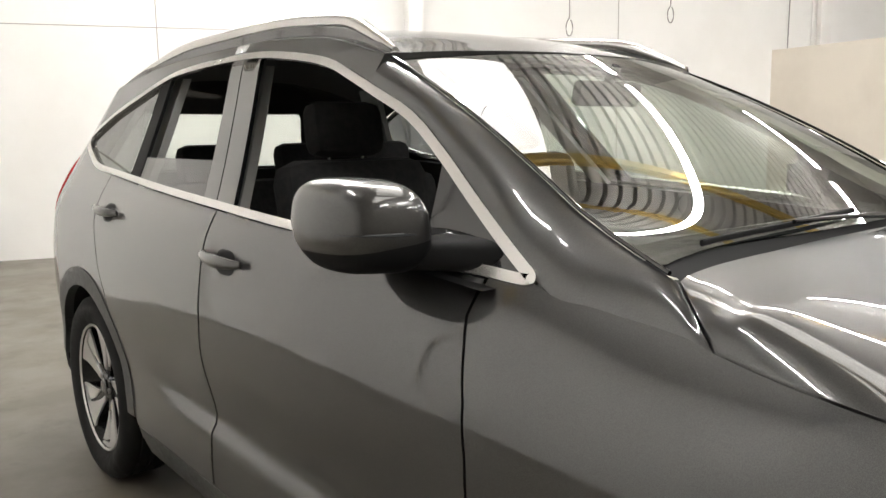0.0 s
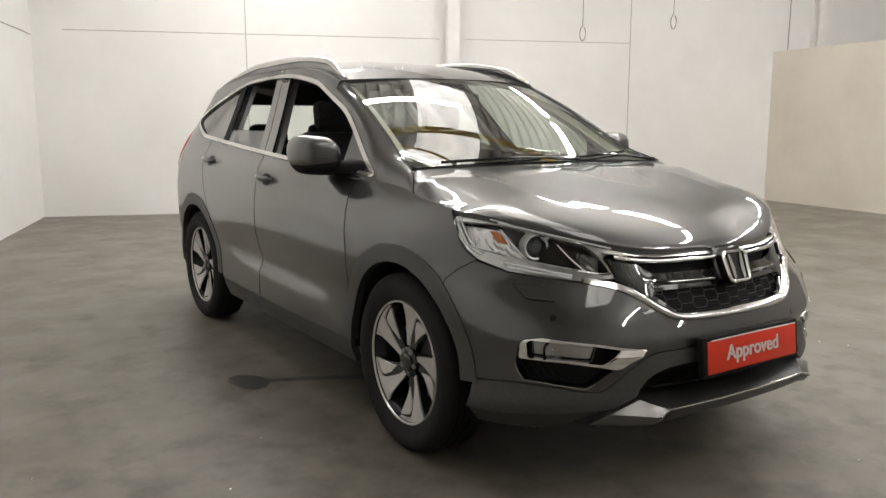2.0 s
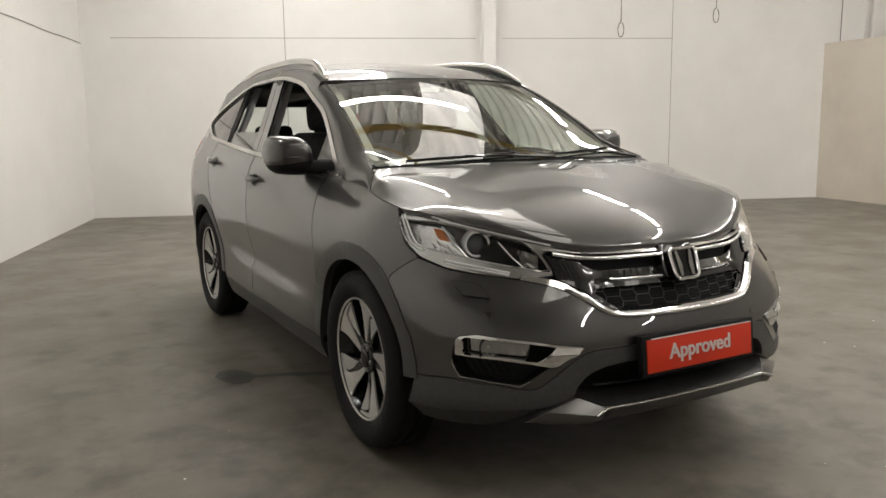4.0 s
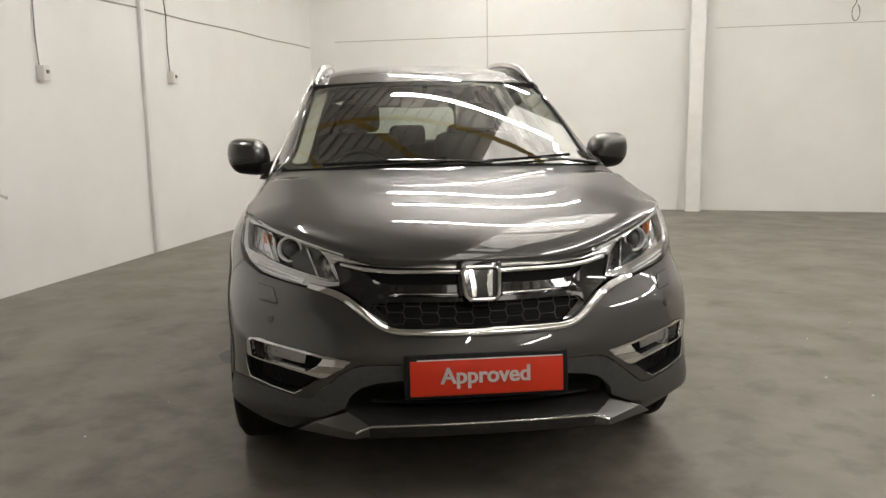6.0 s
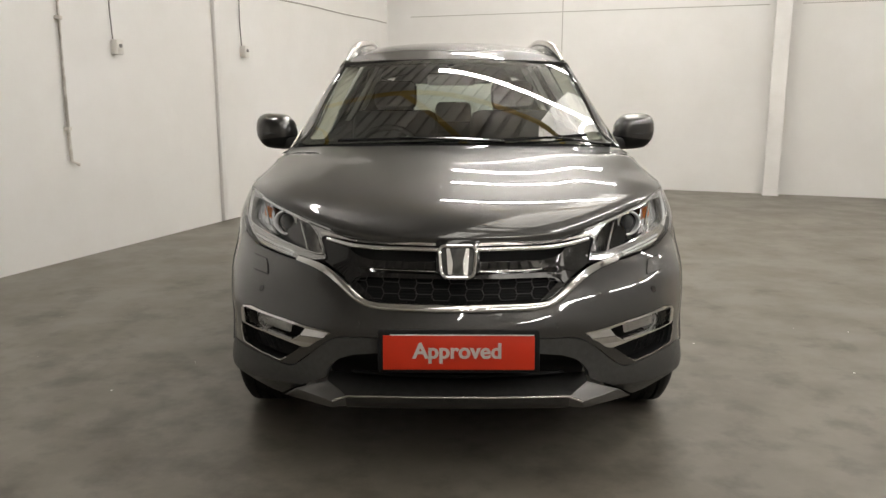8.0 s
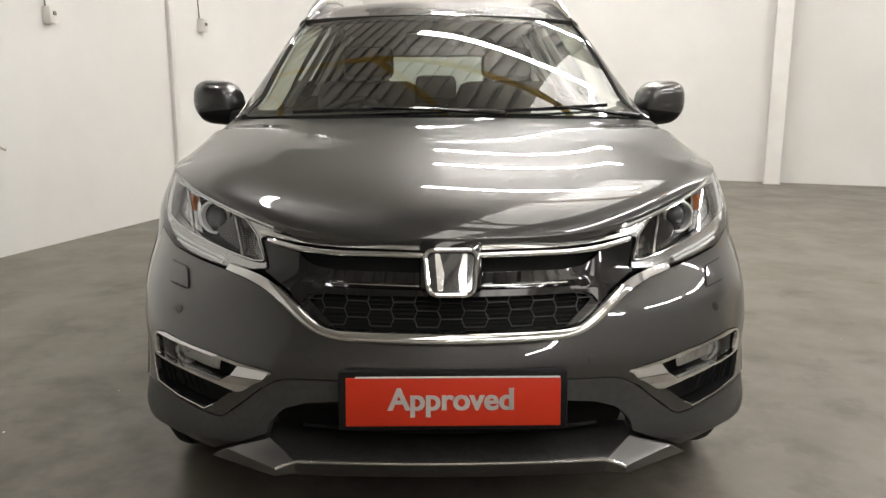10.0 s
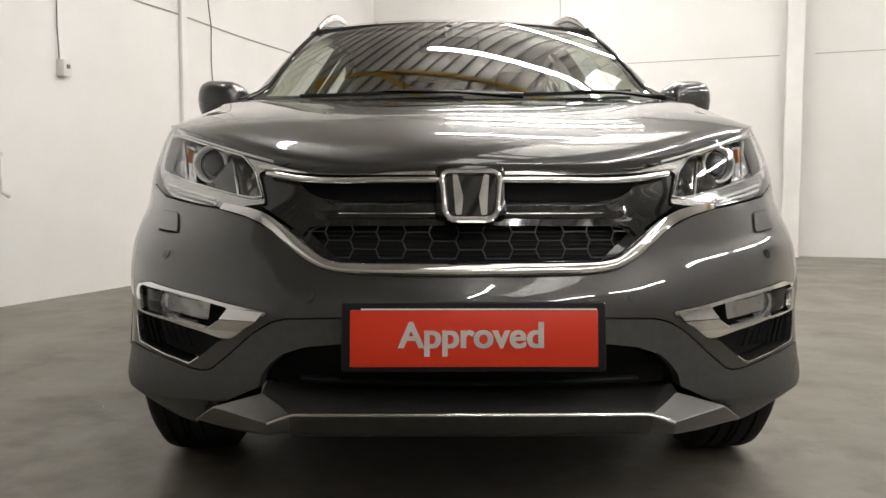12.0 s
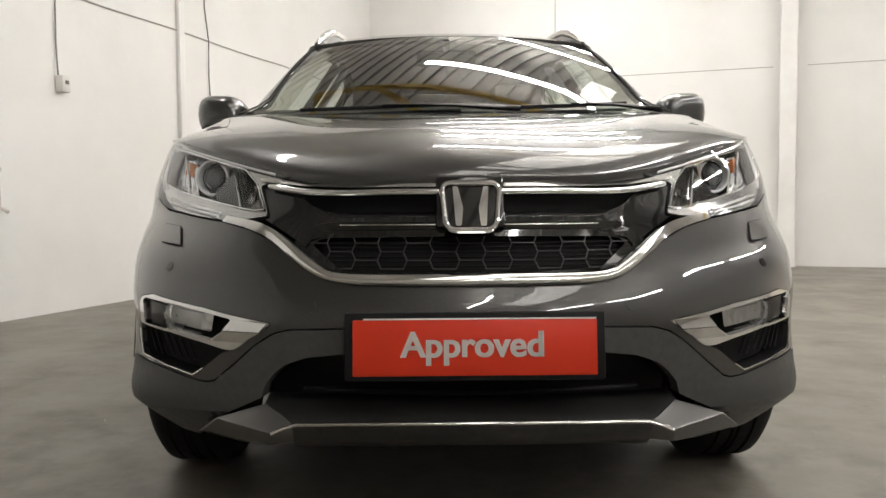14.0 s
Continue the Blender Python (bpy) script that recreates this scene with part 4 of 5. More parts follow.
    pane = part("quarter_window", patch(sgn(between((2.30, 2.47), (4.0, 4.0))), shell2, 0.03, flange=0.0, off=-0.008), DARK_GLASS, car)
    if side > 0:
        for a, b in (((0.66, 0.80), (1.40, 1.69)), ((1.60, 1.885), (2.20, 2.39))):
            pane = part("door_window", patch(sgn(between(a, b)), shell2, 0.04, flange=0.0, off=-0.012), SIDE_GLASS, car)
            pane.visible_shadow = False
    else:
        half_up = [(s, min(z, 1.246)) for s, z in between((1.60, 1.885), (2.20, 2.39))]
        keep = [half_up[0]]
        for p in half_up[1:]:
            if (p[0] - keep[-1][0]) ** 2 + (p[1] - keep[-1][1]) ** 2 > 4e-5:
                keep.append(p)
        part("door_window", patch(sgn(keep), shell2, 0.04, flange=0.006, off=-0.012), DARK_GLASS, car, "half lowered dark tinted window")
    # handles
    for root, y0, z0 in ((door, 1.365, 1.004), (rear_door, 2.34, 1.062)):
        h = 0.11
        bm = bmesh.new()
        loop = rounded(flank([(y0 - 0.065, z0 - 0.040), (y0 + 0.045, z0 - 0.040), (y0 + 0.05, z0 + 0.022), (y0 - 0.06, z0 + 0.022)]), 0.045, 6)
        bm = patch(sgn(loop), shell2, 0.012, flange=0.0, off=0.0015)
        part("handle_recess", bm, MATT_BLACK, root)
        bm = bmesh.new()
        path = []
        for k in range(13):
            t = k / 12
            p = Vector(shell(s_of_y(y0 - h + 2 * h * t, z0), z0 + 0.008 * (t - 0.5)))
            p.x = side * (p.x + 0.010 + 0.026 * math.sin(math.pi * t) ** 0.5)
            path.append(p)
        tube(bm, path, 0.016, 10, radii=[0.007 + 0.006 * math.sin(math.pi * k / 12) ** 0.6 for k in range(13)], flat=1.3)
        part("door_handle", bm, PAINT, root)
    # rear lamp
    part("rear_lamp", patch(sgn([(ST - 0.30, 0.98), (ST + 0.02, 0.88), (ST + 0.02, 1.36), (ST - 0.10, 1.36), (ST - 0.34, 1.16)]), shell2, 0.03, flange=0.012, off=0.012), RED_LENS, car, "red rear lamp")
    # roof rail
    bm = bmesh.new()
    path = []
    for k in range(33):
        t = k / 32
        y = 1.03 + 1.92 * t
        lift = 0.034 * min(1.0, 9 * t, 3.2 * (1 - t)) ** 0.8
        path.append(Vector((side * (roof_half(y) - 0.045 + 0.015 * (1 - min(1, t * 6))), y, roof_top(roof_half(y) - 0.045, y) + 0.004 + lift)))
    tube(bm, path, 0.018, 10, radii=[0.020 * min(1.0, 0.45 + 6 * k / 32, 0.30 + 3 * (32 - k) / 32) for k in range(33)], flat=1.0)
    part("roof_rail", bm, CHROME_DULL, car, "silver roof rail")
    bm = bmesh.new()
    rows = []
    for p in path:
        z = roof_top(p.x, p.y) - 0.002
        rows.append([Vector((p.x - 0.012, p.y, p.z)), Vector((p.x - 0.012, p.y, z)), Vector((p.x + 0.012, p.y, z)), Vector((p.x + 0.012, p.y, p.z))])
    loft(bm, rows)
    part("rail_foot", bm, GLOSS_BLACK, car)

# grille
half = [(0.0, 0.63), (0.29, 0.635), (0.33, 0.66), (0.41, 0.715), (0.47, 0.75), (0.50, 0.77), (0.48, 0.85), (0.40, 0.868), (0.2, 0.870), (0.0, 0.872)]
grille = part("grille", patch(both(nose(half)), shell2, 0.03, flange=0.0, off=-0.045), MATT_BLACK, car)
half = [(0.0, 0.732), (0.30, 0.730), (0.345, 0.722), (0.36, 0.706), (0.405, 0.735), (0.46, 0.765), (0.458, 0.80), (0.468, 0.834), (0.43, 0.828), (0.377, 0.818), (0.352, 0.797), (0.325, 0.785), (0.277, 0.779), (0.0, 0.783)]


def bar_face(s, z):
    """The bar's face bends back above its bright line, towards the badge."""
    x, y, z = shell2(s, z)
    t = 1 - ease((abs(x) - 0.28) / 0.10)
    return x, y + t * (0.45 * max(0.0, z - 0.749) + 0.010 * ease((0.749 - z) / 0.004)), z


bar = part("grille_bar", patch(both(nose(half)), bar_face, 0.008, flange=0.03, off=-0.008), GLOSS_BLACK, grille, "gloss black grille bar")
bm = bmesh.new()
tube(bm, [Vector(bar_face(math.copysign(s_of_x(abs(x), 0.749), x), 0.749)) + Vector((0, 0.006, 0)) for x in [k * 0.02 - 0.28 for k in range(29)]], 0.0013, 6)
part("bar_trim", bm, CHROME_DULL, grille, "thin bright line")
half = [(0.0, 0.655), (0.275, 0.656), (0.343, 0.712), (0.330, 0.724), (0.30, 0.728), (0.0, 0.730)]
outer = [(0.0, 0.645), (0.285, 0.647), (0.32, 0.660), (0.395, 0.716), (0.372, 0.728), (0.30, 0.738), (0.0, 0.740)]
part("mesh_frame", patch(both(nose(outer)), shell2, 0.012, holes=(both(nose(half)),), flange=0.02, off=-0.014), GLOSS_BLACK, grille)
bm = bmesh.new()
seen = set()
for i in range(-7, 8):
    for j in range(-3, 4):
        cx, cz = i * 0.0555, 0.692 + j * 0.0355 + (0.01775 if i % 2 else 0.0)
        ring = [(cx - 0.0318, cz), (cx - 0.0237, cz + 0.01775), (cx + 0.0237, cz + 0.01775), (cx + 0.0318, cz), (cx + 0.0237, cz - 0.01775), (cx - 0.0237, cz - 0.01775)]
        for a, b in zip(ring, ring[1:] + ring[:1]):
            key = tuple(sorted(((round(a[0], 3), round(a[1], 3)), (round(b[0], 3), round(b[1], 3)))))
            mx, mz = (a[0] + b[0]) / 2, (a[1] + b[1]) / 2
            if key in seen or not (0.652 < mz < 0.732) or abs(mx) > 0.285 + 0.95 * min(mz - 0.656, 0.765 - mz):
                continue
            seen.add(key)
            p, q = (Vector(shell2(math.copysign(s_of_x(abs(x), z), x), z)) + Vector((0, 0.018, 0)) for x, z in (a, b))
            tube(bm, [p, q], 0.0016, 5)
part("honeycomb", bm, MESH_GREY, grille)
for j in range(8):
    bm = bmesh.new()
    z = 0.662 + j * 0.0095
    tube(bm, [Vector(shell2(math.copysign(s_of_x(abs(x), z), x), z)) + Vector((0, 0.030, 0)) for x in [k * 0.04 - 0.32 for k in range(17)]], 0.0022, 5)
    part("slat", bm, MATT_BLACK, grille)
for side in (-1, 1):
    sgn = (lambda p: p) if side > 0 else mirrored
    bm = bmesh.new()
    path = smooth_line([(0.060, 0.819), (0.18, 0.819), (0.281, 0.818), (0.36, 0.822), (0.41, 0.829), (0.450, 0.836)], 5)
    path = [(Vector(shell2(side * s_of_x(x, z), z)) + Vector((0, -0.006, 0)), min(1.0, (0.484 - x) / 0.05)) for x, z in path]
    tube(bm, [p for p, w in path], 0.0075, 14, radii=[0.0075 * (0.5 + 0.5 * w) for p, w in path])
    part("grille_wing", bm, CHROME, grille, "chrome grille bar")
    bm = bmesh.new()
    rows = []
    for x, z in smooth_line([(0.070, 0.821), (0.18, 0.822), (0.281, 0.822), (0.36, 0.826), (0.41, 0.833), (0.440, 0.838)], 5):
        p = Vector(shell2(side * s_of_x(x, z), z))
        d = 0.014 + 0.026 * ease((x - 0.10) / 0.2)
        rows.append([p + Vector((0, d * k / 4, 0.009 + 0.010 * math.sin(0.5 * math.pi * k / 4))) for k in range(5)])
    loft(bm, rows)
    bmesh.ops.recalc_face_normals(bm, faces=bm.faces[:])
    part("wing_top", bm, CHROME_DULL, grille)
    loop = [(0.34, 0.832), (0.40, 0.846), (0.452, 0.856), (0.476, 0.854), (0.474, 0.848), (0.42, 0.840)]
    part("wing_facet", patch(sgn(nose(loop)), shell2, 0.008, flange=0.02, off=0.002), CHROME_DULL, grille)
def strip_line(pts, n):
    """Points spread evenly along a flowing half line, then mirrored."""
    fine = smooth_line(pts, 12)
    run = [0.0]
    for a, b in zip(fine, fine[1:]):
        run.append(run[-1] + math.hypot(b[0] - a[0], b[1] - a[1]))
    at = [run[-1] * k / n for k in range(n + 1)]
    return [(float(np.interp(q, run, [p[0] for p in fine])), float(np.interp(q, run, [p[1] for p in fine]))) for q in at]


bm = bmesh.new()
rows = []
for (x0, z0), (x1, z1) in zip(strip_line([(x, z + 0.002) for x, z in STRIP_LOW], 60), strip_line(STRIP_TOP, 60)):
    row = []
    for k in range(9):
        v = k / 8
        x, z = x0 + (x1 - x0) * v, z0 + (z1 - z0) * v
        p = Vector(shell(s_of_x(x, z), z))
        p.y -= 0.006 + 0.010 * (1 - (2 * v - 1) ** 2) * (1 - ease((x - 0.36) / 0.10))
        row.append(p)
    rows.append([row[0] + Vector((0, 0.025, 0))] + row + [row[-1] + Vector((0, 0.025, 0))])
rows = [[Vector((-p.x, p.y, p.z)) for p in r] for r in rows[:0:-1]] + rows
loft(bm, rows)
bmesh.ops.recalc_face_normals(bm, faces=bm.faces[:])
part("grille_surround", bm, CHROME, grille, "chrome strip under the grille", smooth=50)

# badge: bright rounded frame on dark ground with two plain bars
tilt = Matrix.Translation((0, -0.862, 0.785)) @ Matrix.Rotation(radians(68), 4, "X")
frame_loop = rounded([(-0.052, -0.052), (0.052, -0.052), (0.062, 0.054), (-0.062, 0.054)], 0.024, 6)
badge = part("badge", patch(inset(frame_loop, 0.004), lambda u, v: tuple(tilt @ Vector((u, v, 0.0))), 0.008, flange=0.03), GLOSS_BLACK, car)
bm = bmesh.new()
tube(bm, [tilt @ Vector((u, v, 0.004)) for u, v in resample(frame_loop, 0.008)], 0.0065, 8, closed=True, up=tuple(tilt.to_3x3() @ Vector((0, 0, 1))))
part("badge_frame", bm, CHROME, badge, "chrome badge frame")
for k in (-1, 1):
    loop = rounded([(k * 0.020, -0.043), (k * 0.032, -0.043), (k * 0.038, 0.046), (k * 0.027, 0.046), (k * 0.016, -0.004)], 0.004, 3)
    part("badge_bar", patch(loop, lambda u, v: tuple(tilt @ Vector((u, v, 0.006))), 0.008, flange=0.008), CHROME, badge)
bm = bmesh.new()
block(bm, (0, -0.812, 0.79), (0.15, 0.05, 0.12), Matrix.Rotation(radians(-22), 4, "X"), 0.012)
part("badge_mount", bm, GLOSS_BLACK, badge)

# plate with its lettering
lean = Matrix.Translation((0.003, -0.945, 0.507)) @ Matrix.Rotation(radians(84), 4, "X")
bm = bmesh.new()
block(bm, lean @ Vector((0, 0, -0.012)), (0.525, 0.138, 0.030), lean.to_3x3().to_4x4(), 0.006)
plate = part("number_plate", bm, MATT_BLACK, car, "red dealer plate in a black holder", smooth=30)
bm = bmesh.new()
block(bm, lean @ Vector((0, -0.002, 0.004)), (0.490, 0.112, 0.006), lean.to_3x3().to_4x4(), 0.002)
part("plate_face", bm, PLATE_RED, plate, smooth=30)
bm = bmesh.new()
block(bm, lean @ Vector((0.01, 0.0555, 0.0055)), (0.466, 0.003, 0.004), lean.to_3x3().to_4x4())
part("plate_edge", bm, PLATE_TEXT, plate, smooth=0)
text = bpy.data.curves.new("lettering", "FONT")
text.body, text.size, text.align_x, text.align_y, text.extrude = "Approved", 0.071, "CENTER", "CENTER", 0.0006
text.offset = 0.0013
ob = new("lettering", text)
me = bpy.data.meshes.new_from_object(ob.evaluated_get(bpy.context.evaluated_depsgraph_get()))
bpy.data.objects.remove(ob)
me.materials.clear()
me.materials.append(PLATE_TEXT)
bold = bmesh.new()
for shift in (-0.0009, 0.0, 0.0009):
    one = me.copy()
    one.transform(lean @ Matrix.Translation((-0.004 + shift, 0.002, 0.0078 + 0.2 * abs(shift))))
    bold.from_mesh(one)
bold.to_mesh(me)
letters = new("lettering", me)
letters.parent = plate


# ---- wheels ----
def wheel(at, side):
    root = new("wheel")
    root.parent = car
    root.location = at
    R, RR = 0.355, 0.246
    tyre = [(0.062, RR - 0.012), (0.088, RR + 0.004), (0.101, RR + 0.028), (0.108, RR + 0.055), (0.106, RR + 0.078), (0.098, R - 0.020), (0.086, R - 0.005), (0.070, R), (0.052, R), (0.050, R - 0.008), (0.042, R - 0.008), (0.040, R), (0.014, R), (0.012, R - 0.008), (0.004, R - 0.008), (0.002, R)]
    prof = tyre + [(-x, r) for x, r in tyre[::-1]]
    bm = bmesh.new()
    m = Matrix.Scale(side, 4, (1, 0, 0))
    lathe(bm, [(x, r) for x, r in prof], 72, m)
    part("tyre", bm, RUBBER, root)
    bm = bmesh.new()
    for k in range(56):
        q = 2 * math.pi * k / 56
        for x, lean, size in ((0.070, 0.26, (0.028, 0.028, 0.005)), (-0.070, -0.26, (0.028, 0.028, 0.005)), (0.027, -0.4, (0.022, 0.026, 0.004)), (-0.027, 0.4, (0.022, 0.026, 0.004))):
            turn = Matrix.Rotation(q + (0.05 if abs(x) < 0.05 else 0.0), 4, "X")
            dip = 0.0062 if abs(x) > 0.05 else 0.0016
            block(bm, turn @ Vector((x, 0, R - dip - 0.0005)), size, turn @ Matrix.Rotation(lean, 4, "Z") @ Matrix.Rotation(0.22 * (1 if x > 0 else -1) if abs(x) > 0.05 else 0.0, 4, "Y"))
    tagged(part("tread", bm, RUBBER, root, smooth=0), kind="stuff")
    bm = bmesh.new()
    lathe(bm, [(0.086, RR + 0.002), (0.091, RR - 0.001), (0.090, RR - 0.005), (0.084, RR - 0.008)], 72, m)
    part("rim", bm, ALLOY, root)
    bm = bmesh.new()
    lathe(bm, [(0.085, RR - 0.008), (0.060, RR - 0.016), (0.03, RR - 0.030), (-0.02, RR - 0.04), (-0.03, 0.0)], 48, m)
    part("rim_well", bm, ALLOY_BLACK, root)
    bm = bmesh.new()
    lathe(bm, [(0.008, 0.150), (0.014, 0.150), (0.014, 0.07), (0.02, 0.0)], 40, m)
    part("brake_disc", bm, STEEL, root)
    # five wide blades, each split into a long and a short bright face with a dark groove between
    for k in range(5):
        t = Matrix.Rotation(2 * math.pi * (k + 0.12) / 5, 4, "X")

        def face(loop, x0, x1, depth, mat, name):
            """A spoke face: loop of (angle in degrees, radius); the face leans from x0 at the hub to x1 at the rim."""
            def f(a, r):
                q = radians(a * 100)
                w = (r - 0.04) / (RR - 0.05)
                return tuple(m @ t @ Vector((x0 + (x1 - x0) * w ** 1.4, r * math.sin(q), r * math.cos(q))))
            bm = patch(loop, f, 0.03, flange=0.0)
            ext = bmesh.ops.extrude_face_region(bm, geom=bm.faces[:])
            for v in ext["geom"]:
                if isinstance(v, bmesh.types.BMVert):
                    v.co.x -= side * depth
            bmesh.ops.recalc_face_normals(bm, faces=bm.faces[:])
            part(name, bm, mat, root)
        body = [(-0.36, RR - 0.010), (-0.33, 0.17), (-0.28, 0.10), (-0.30, 0.045), (0.30, 0.045), (0.17, 0.10), (0.10, 0.16), (0.11, RR - 0.010)]
        face(body, 0.052, 0.072, 0.030, ALLOY_BLACK, "spoke")
        long = [(-0.365, RR - 0.004), (-0.365, RR - 0.014), (-0.16, RR - 0.026), (-0.125, 0.195), (-0.10, 0.160), (-0.05, 0.12), (0.04, 0.066), (0.20, 0.066), (0.13, 0.11), (0.095, 0.16), (0.09, 0.20), (0.11, RR - 0.004)]
        face(long, 0.056, 0.080, 0.008, ALLOY, "spoke_face")
        short = [(-0.36, RR - 0.022), (-0.335, 0.19), (-0.29, 0.150), (-0.22, 0.100), (-0.155, 0.155), (-0.165, 0.195), (-0.195, RR - 0.038)]
        face(short, 0.056, 0.080, 0.008, ALLOY, "spoke_face")
    bm = bmesh.new()
    lathe(bm, [(0.045, 0.062), (0.060, 0.058), (0.064, 0.045), (0.064, 0.036)], 32, m)
    part("hub", bm, ALLOY_BLACK, root)
    bm = bmesh.new()
    lathe(bm, [(0.060, 0.036), (0.070, 0.034), (0.073, 0.026), (0.074, 0.0)], 28, m)
    part("centre_cap", bm, GLOSS_BLACK, root)
    for k in range(5):
        a = 2 * math.pi * (k + 0.62) / 5
        bm = bmesh.new()
        lathe(bm, [(0.050, 0.011), (0.068, 0.010), (0.070, 0.0)], 8, Matrix.Translation((0, 0.048 * math.sin(a), 0.048 * math.cos(a))) if side > 0 else Matrix.Translation((0, 0.048 * math.sin(a), 0.048 * math.cos(a))) @ m)
        part("wheel_nut", bm, STEEL, root)
    return root


for cy in (0.0, 2.63):
    for side in (-1, 1):
        wheel((side * 0.782, cy, 0.355), side)


# ---- lamps of the car ----
LAMP = [(0.398, 0.860)] + [(x, lip_height(x) - 0.004) for x in (0.42, 0.48, 0.54, 0.60, 0.66, 0.71, 0.745, 0.765)]
LAMP_OUT = [(-0.259, 0.966), (-0.299, 0.915), (-0.346, 0.855), (-0.402, 0.818)]
LAMP_IN = [(0.500, 0.764), (0.452, 0.770), (0.465, 0.81), (0.476, 0.838), (0.44, 0.850)]
for side in (-1, 1):
    sgn = (lambda p: p) if side > 0 else mirrored
    lamp_loop = nose(LAMP) + flank(LAMP_OUT) + nose([(0.745, 0.786), (0.645, 0.770), (0.566, 0.761)] + LAMP_IN)
    lamp_loop = rounded(lamp_loop, 0.008, 2)
    lamp = part("headlamp", patch(sgn(lamp_loop), shell2, 0.014, flange=0.0, off=-0.060), GLOSS_BLACK, car, "clear headlamp with projector and amber indicator")
    bm = patch(sgn(lamp_loop), shell2, 0.02, flange=0.058, off=-0.002)
    bmesh.ops.delete(bm, geom=[f for f in bm.faces if len(f.verts) == 3], context="FACES")
    part("lamp_rim", bm, MATT_BLACK, lamp)
    lens = part("lens", patch(sgn(lamp_loop), shell2, 0.014, flange=0.0, off=0.001), LENS, lamp)
    lens.visible_shadow = False
    # silver frame all round under the lens
    window = nose([(0.462, 0.783), (0.474, 0.812), (0.486, 0.842)] + [(x, lip_height(x) - 0.024) for x in (0.52, 0.56, 0.60, 0.65, 0.70, 0.74)]) + flank([(-0.286, 0.945), (-0.320, 0.899), (-0.352, 0.868)]) + nose([(0.735, 0.836), (0.68, 0.822), (0.605, 0.804), (0.531, 0.788), (0.49, 0.781)])
    window = rounded(window, 0.006, 2)
    part("lamp_frame", patch(sgn(inset(lamp_loop, 0.003)), shell2, 0.010, holes=(sgn(window),), flange=0.03, off=-0.012), LAMP_SILVER, lamp, "silver frame inside the lens")
    bm = bmesh.new()
    line = [shell2(side * s, z) for s, z in resample(window, 0.01)]
    tube(bm, [Vector(p) + Vector((0, 0.013, 0)) for p in line], 0.0022, 6, closed=True)
    part("frame_edge", bm, CHROME, lamp)
    # bright light guides along the upper and lower band
    for line in ([(x, lip_height(x) - 0.010) for x in (0.42, 0.48, 0.54, 0.60, 0.66, 0.71, 0.745)], [(x, lip_height(x) - 0.017) for x in (0.44, 0.50, 0.56, 0.62, 0.68, 0.73)], [(0.745, 0.812), (0.70, 0.802), (0.645, 0.790), (0.58, 0.776)], [(0.740, 0.799), (0.69, 0.788), (0.63, 0.777), (0.585, 0.768)]):
        bm = bmesh.new()
        tube(bm, [Vector(shell2(side * s_of_x(x, z), z)) + Vector((0, 0.010, 0)) for x, z in smooth_line(line, 4)], 0.0042, 8)
        part("light_guide", bm, LENS_DULL, lamp)
    for shift in (0.014, 0.028):
        bm = bmesh.new()
        tube(bm, [Vector(shell2(side * s, z)) + Vector((-side * 0.011, 0.004, 0)) for s, z in flank(smooth_line([(y - 0.7 * shift, z + 0.5 * shift) for y, z in ((-0.268, 0.943), (-0.302, 0.905), (-0.350, 0.853), (-0.396, 0.826))], 5))], 0.0036, 8)
        part("light_guide", bm, LENS_DULL, lamp)
    # side reflector with the indicator
    outer = flank([(-0.290, 0.940), (-0.322, 0.895), (-0.352, 0.868)]) + nose([(0.735, 0.838), (0.700, 0.830), (0.716, 0.90), (0.735, 0.925)])
    rnd = random.Random(5)
    bm = patch(sgn(outer), shell2, 0.014, flange=0.0, off=-0.046)
    for v in bm.verts:
        v.co.y += rnd.uniform(-0.003, 0.003)
    part("side_reflector", bm, REFLECTOR, lamp, smooth=0)
    amber = rounded(nose([(0.730, 0.884), (0.754, 0.888), (0.762, 0.924), (0.740, 0.919)]), 0.005)
    part("indicator", patch(sgn(amber), shell2, 0.010, flange=0.02, off=-0.036), AMBER, lamp, "amber indicator")
    for a, b in (((0.722, -0.430, 0.921), (0.682, -0.532, 0.822)), ((0.566, -0.550, 0.868), (0.526, -0.658, 0.783))):
        a, b = (Vector((side * p[0], p[1], p[2])) for p in (a, b))
        bm = bmesh.new()
        tube(bm, [a, (a + b) / 2 + Vector((0, 0.006, -0.002)), b], 0.0042, 8)
        wall = [a, b, b + Vector((0, 0.045, 0.01)), a + Vector((0, 0.045, 0))]
        loft(bm, [[p - Vector((0.001, 0, 0)) for p in wall], [p + Vector((0.001, 0, 0)) for p in wall]], closed=True)
        part("divider", bm, CHROME, lamp)
    # projector
    aim = Matrix.Translation((side * 0.630, -0.512, 0.862)) @ Matrix.Rotation(radians(-90 + side * 14), 4, "Z")
    bm = bmesh.new()
    lathe(bm, [(-0.04, 0.046), (0.000, 0.046), (0.004, 0.044), (0.002, 0.041), (-0.014, 0.037)], 40, aim)
    tube(bm, [aim @ Vector((0.004, 0.042 * math.cos(2 * math.pi * k / 36), 0.042 * math.sin(2 * math.pi * k / 36))) for k in range(36)], 0.0042, 8, closed=True)
    part("projector_ring", bm, LENS_DULL, lamp)
    bm = bmesh.new()
    tube(bm, [aim @ Vector((-0.006, 0.054 * math.cos(q), 0.054 * math.sin(q))) for q in (radians(-70 + 140 * k / 16) for k in range(17))] if side < 0 else [aim @ Vector((-0.006, -0.054 * math.cos(q), 0.054 * math.sin(q))) for q in (radians(-70 + 140 * k / 16) for k in range(17))], 0.004, 8)
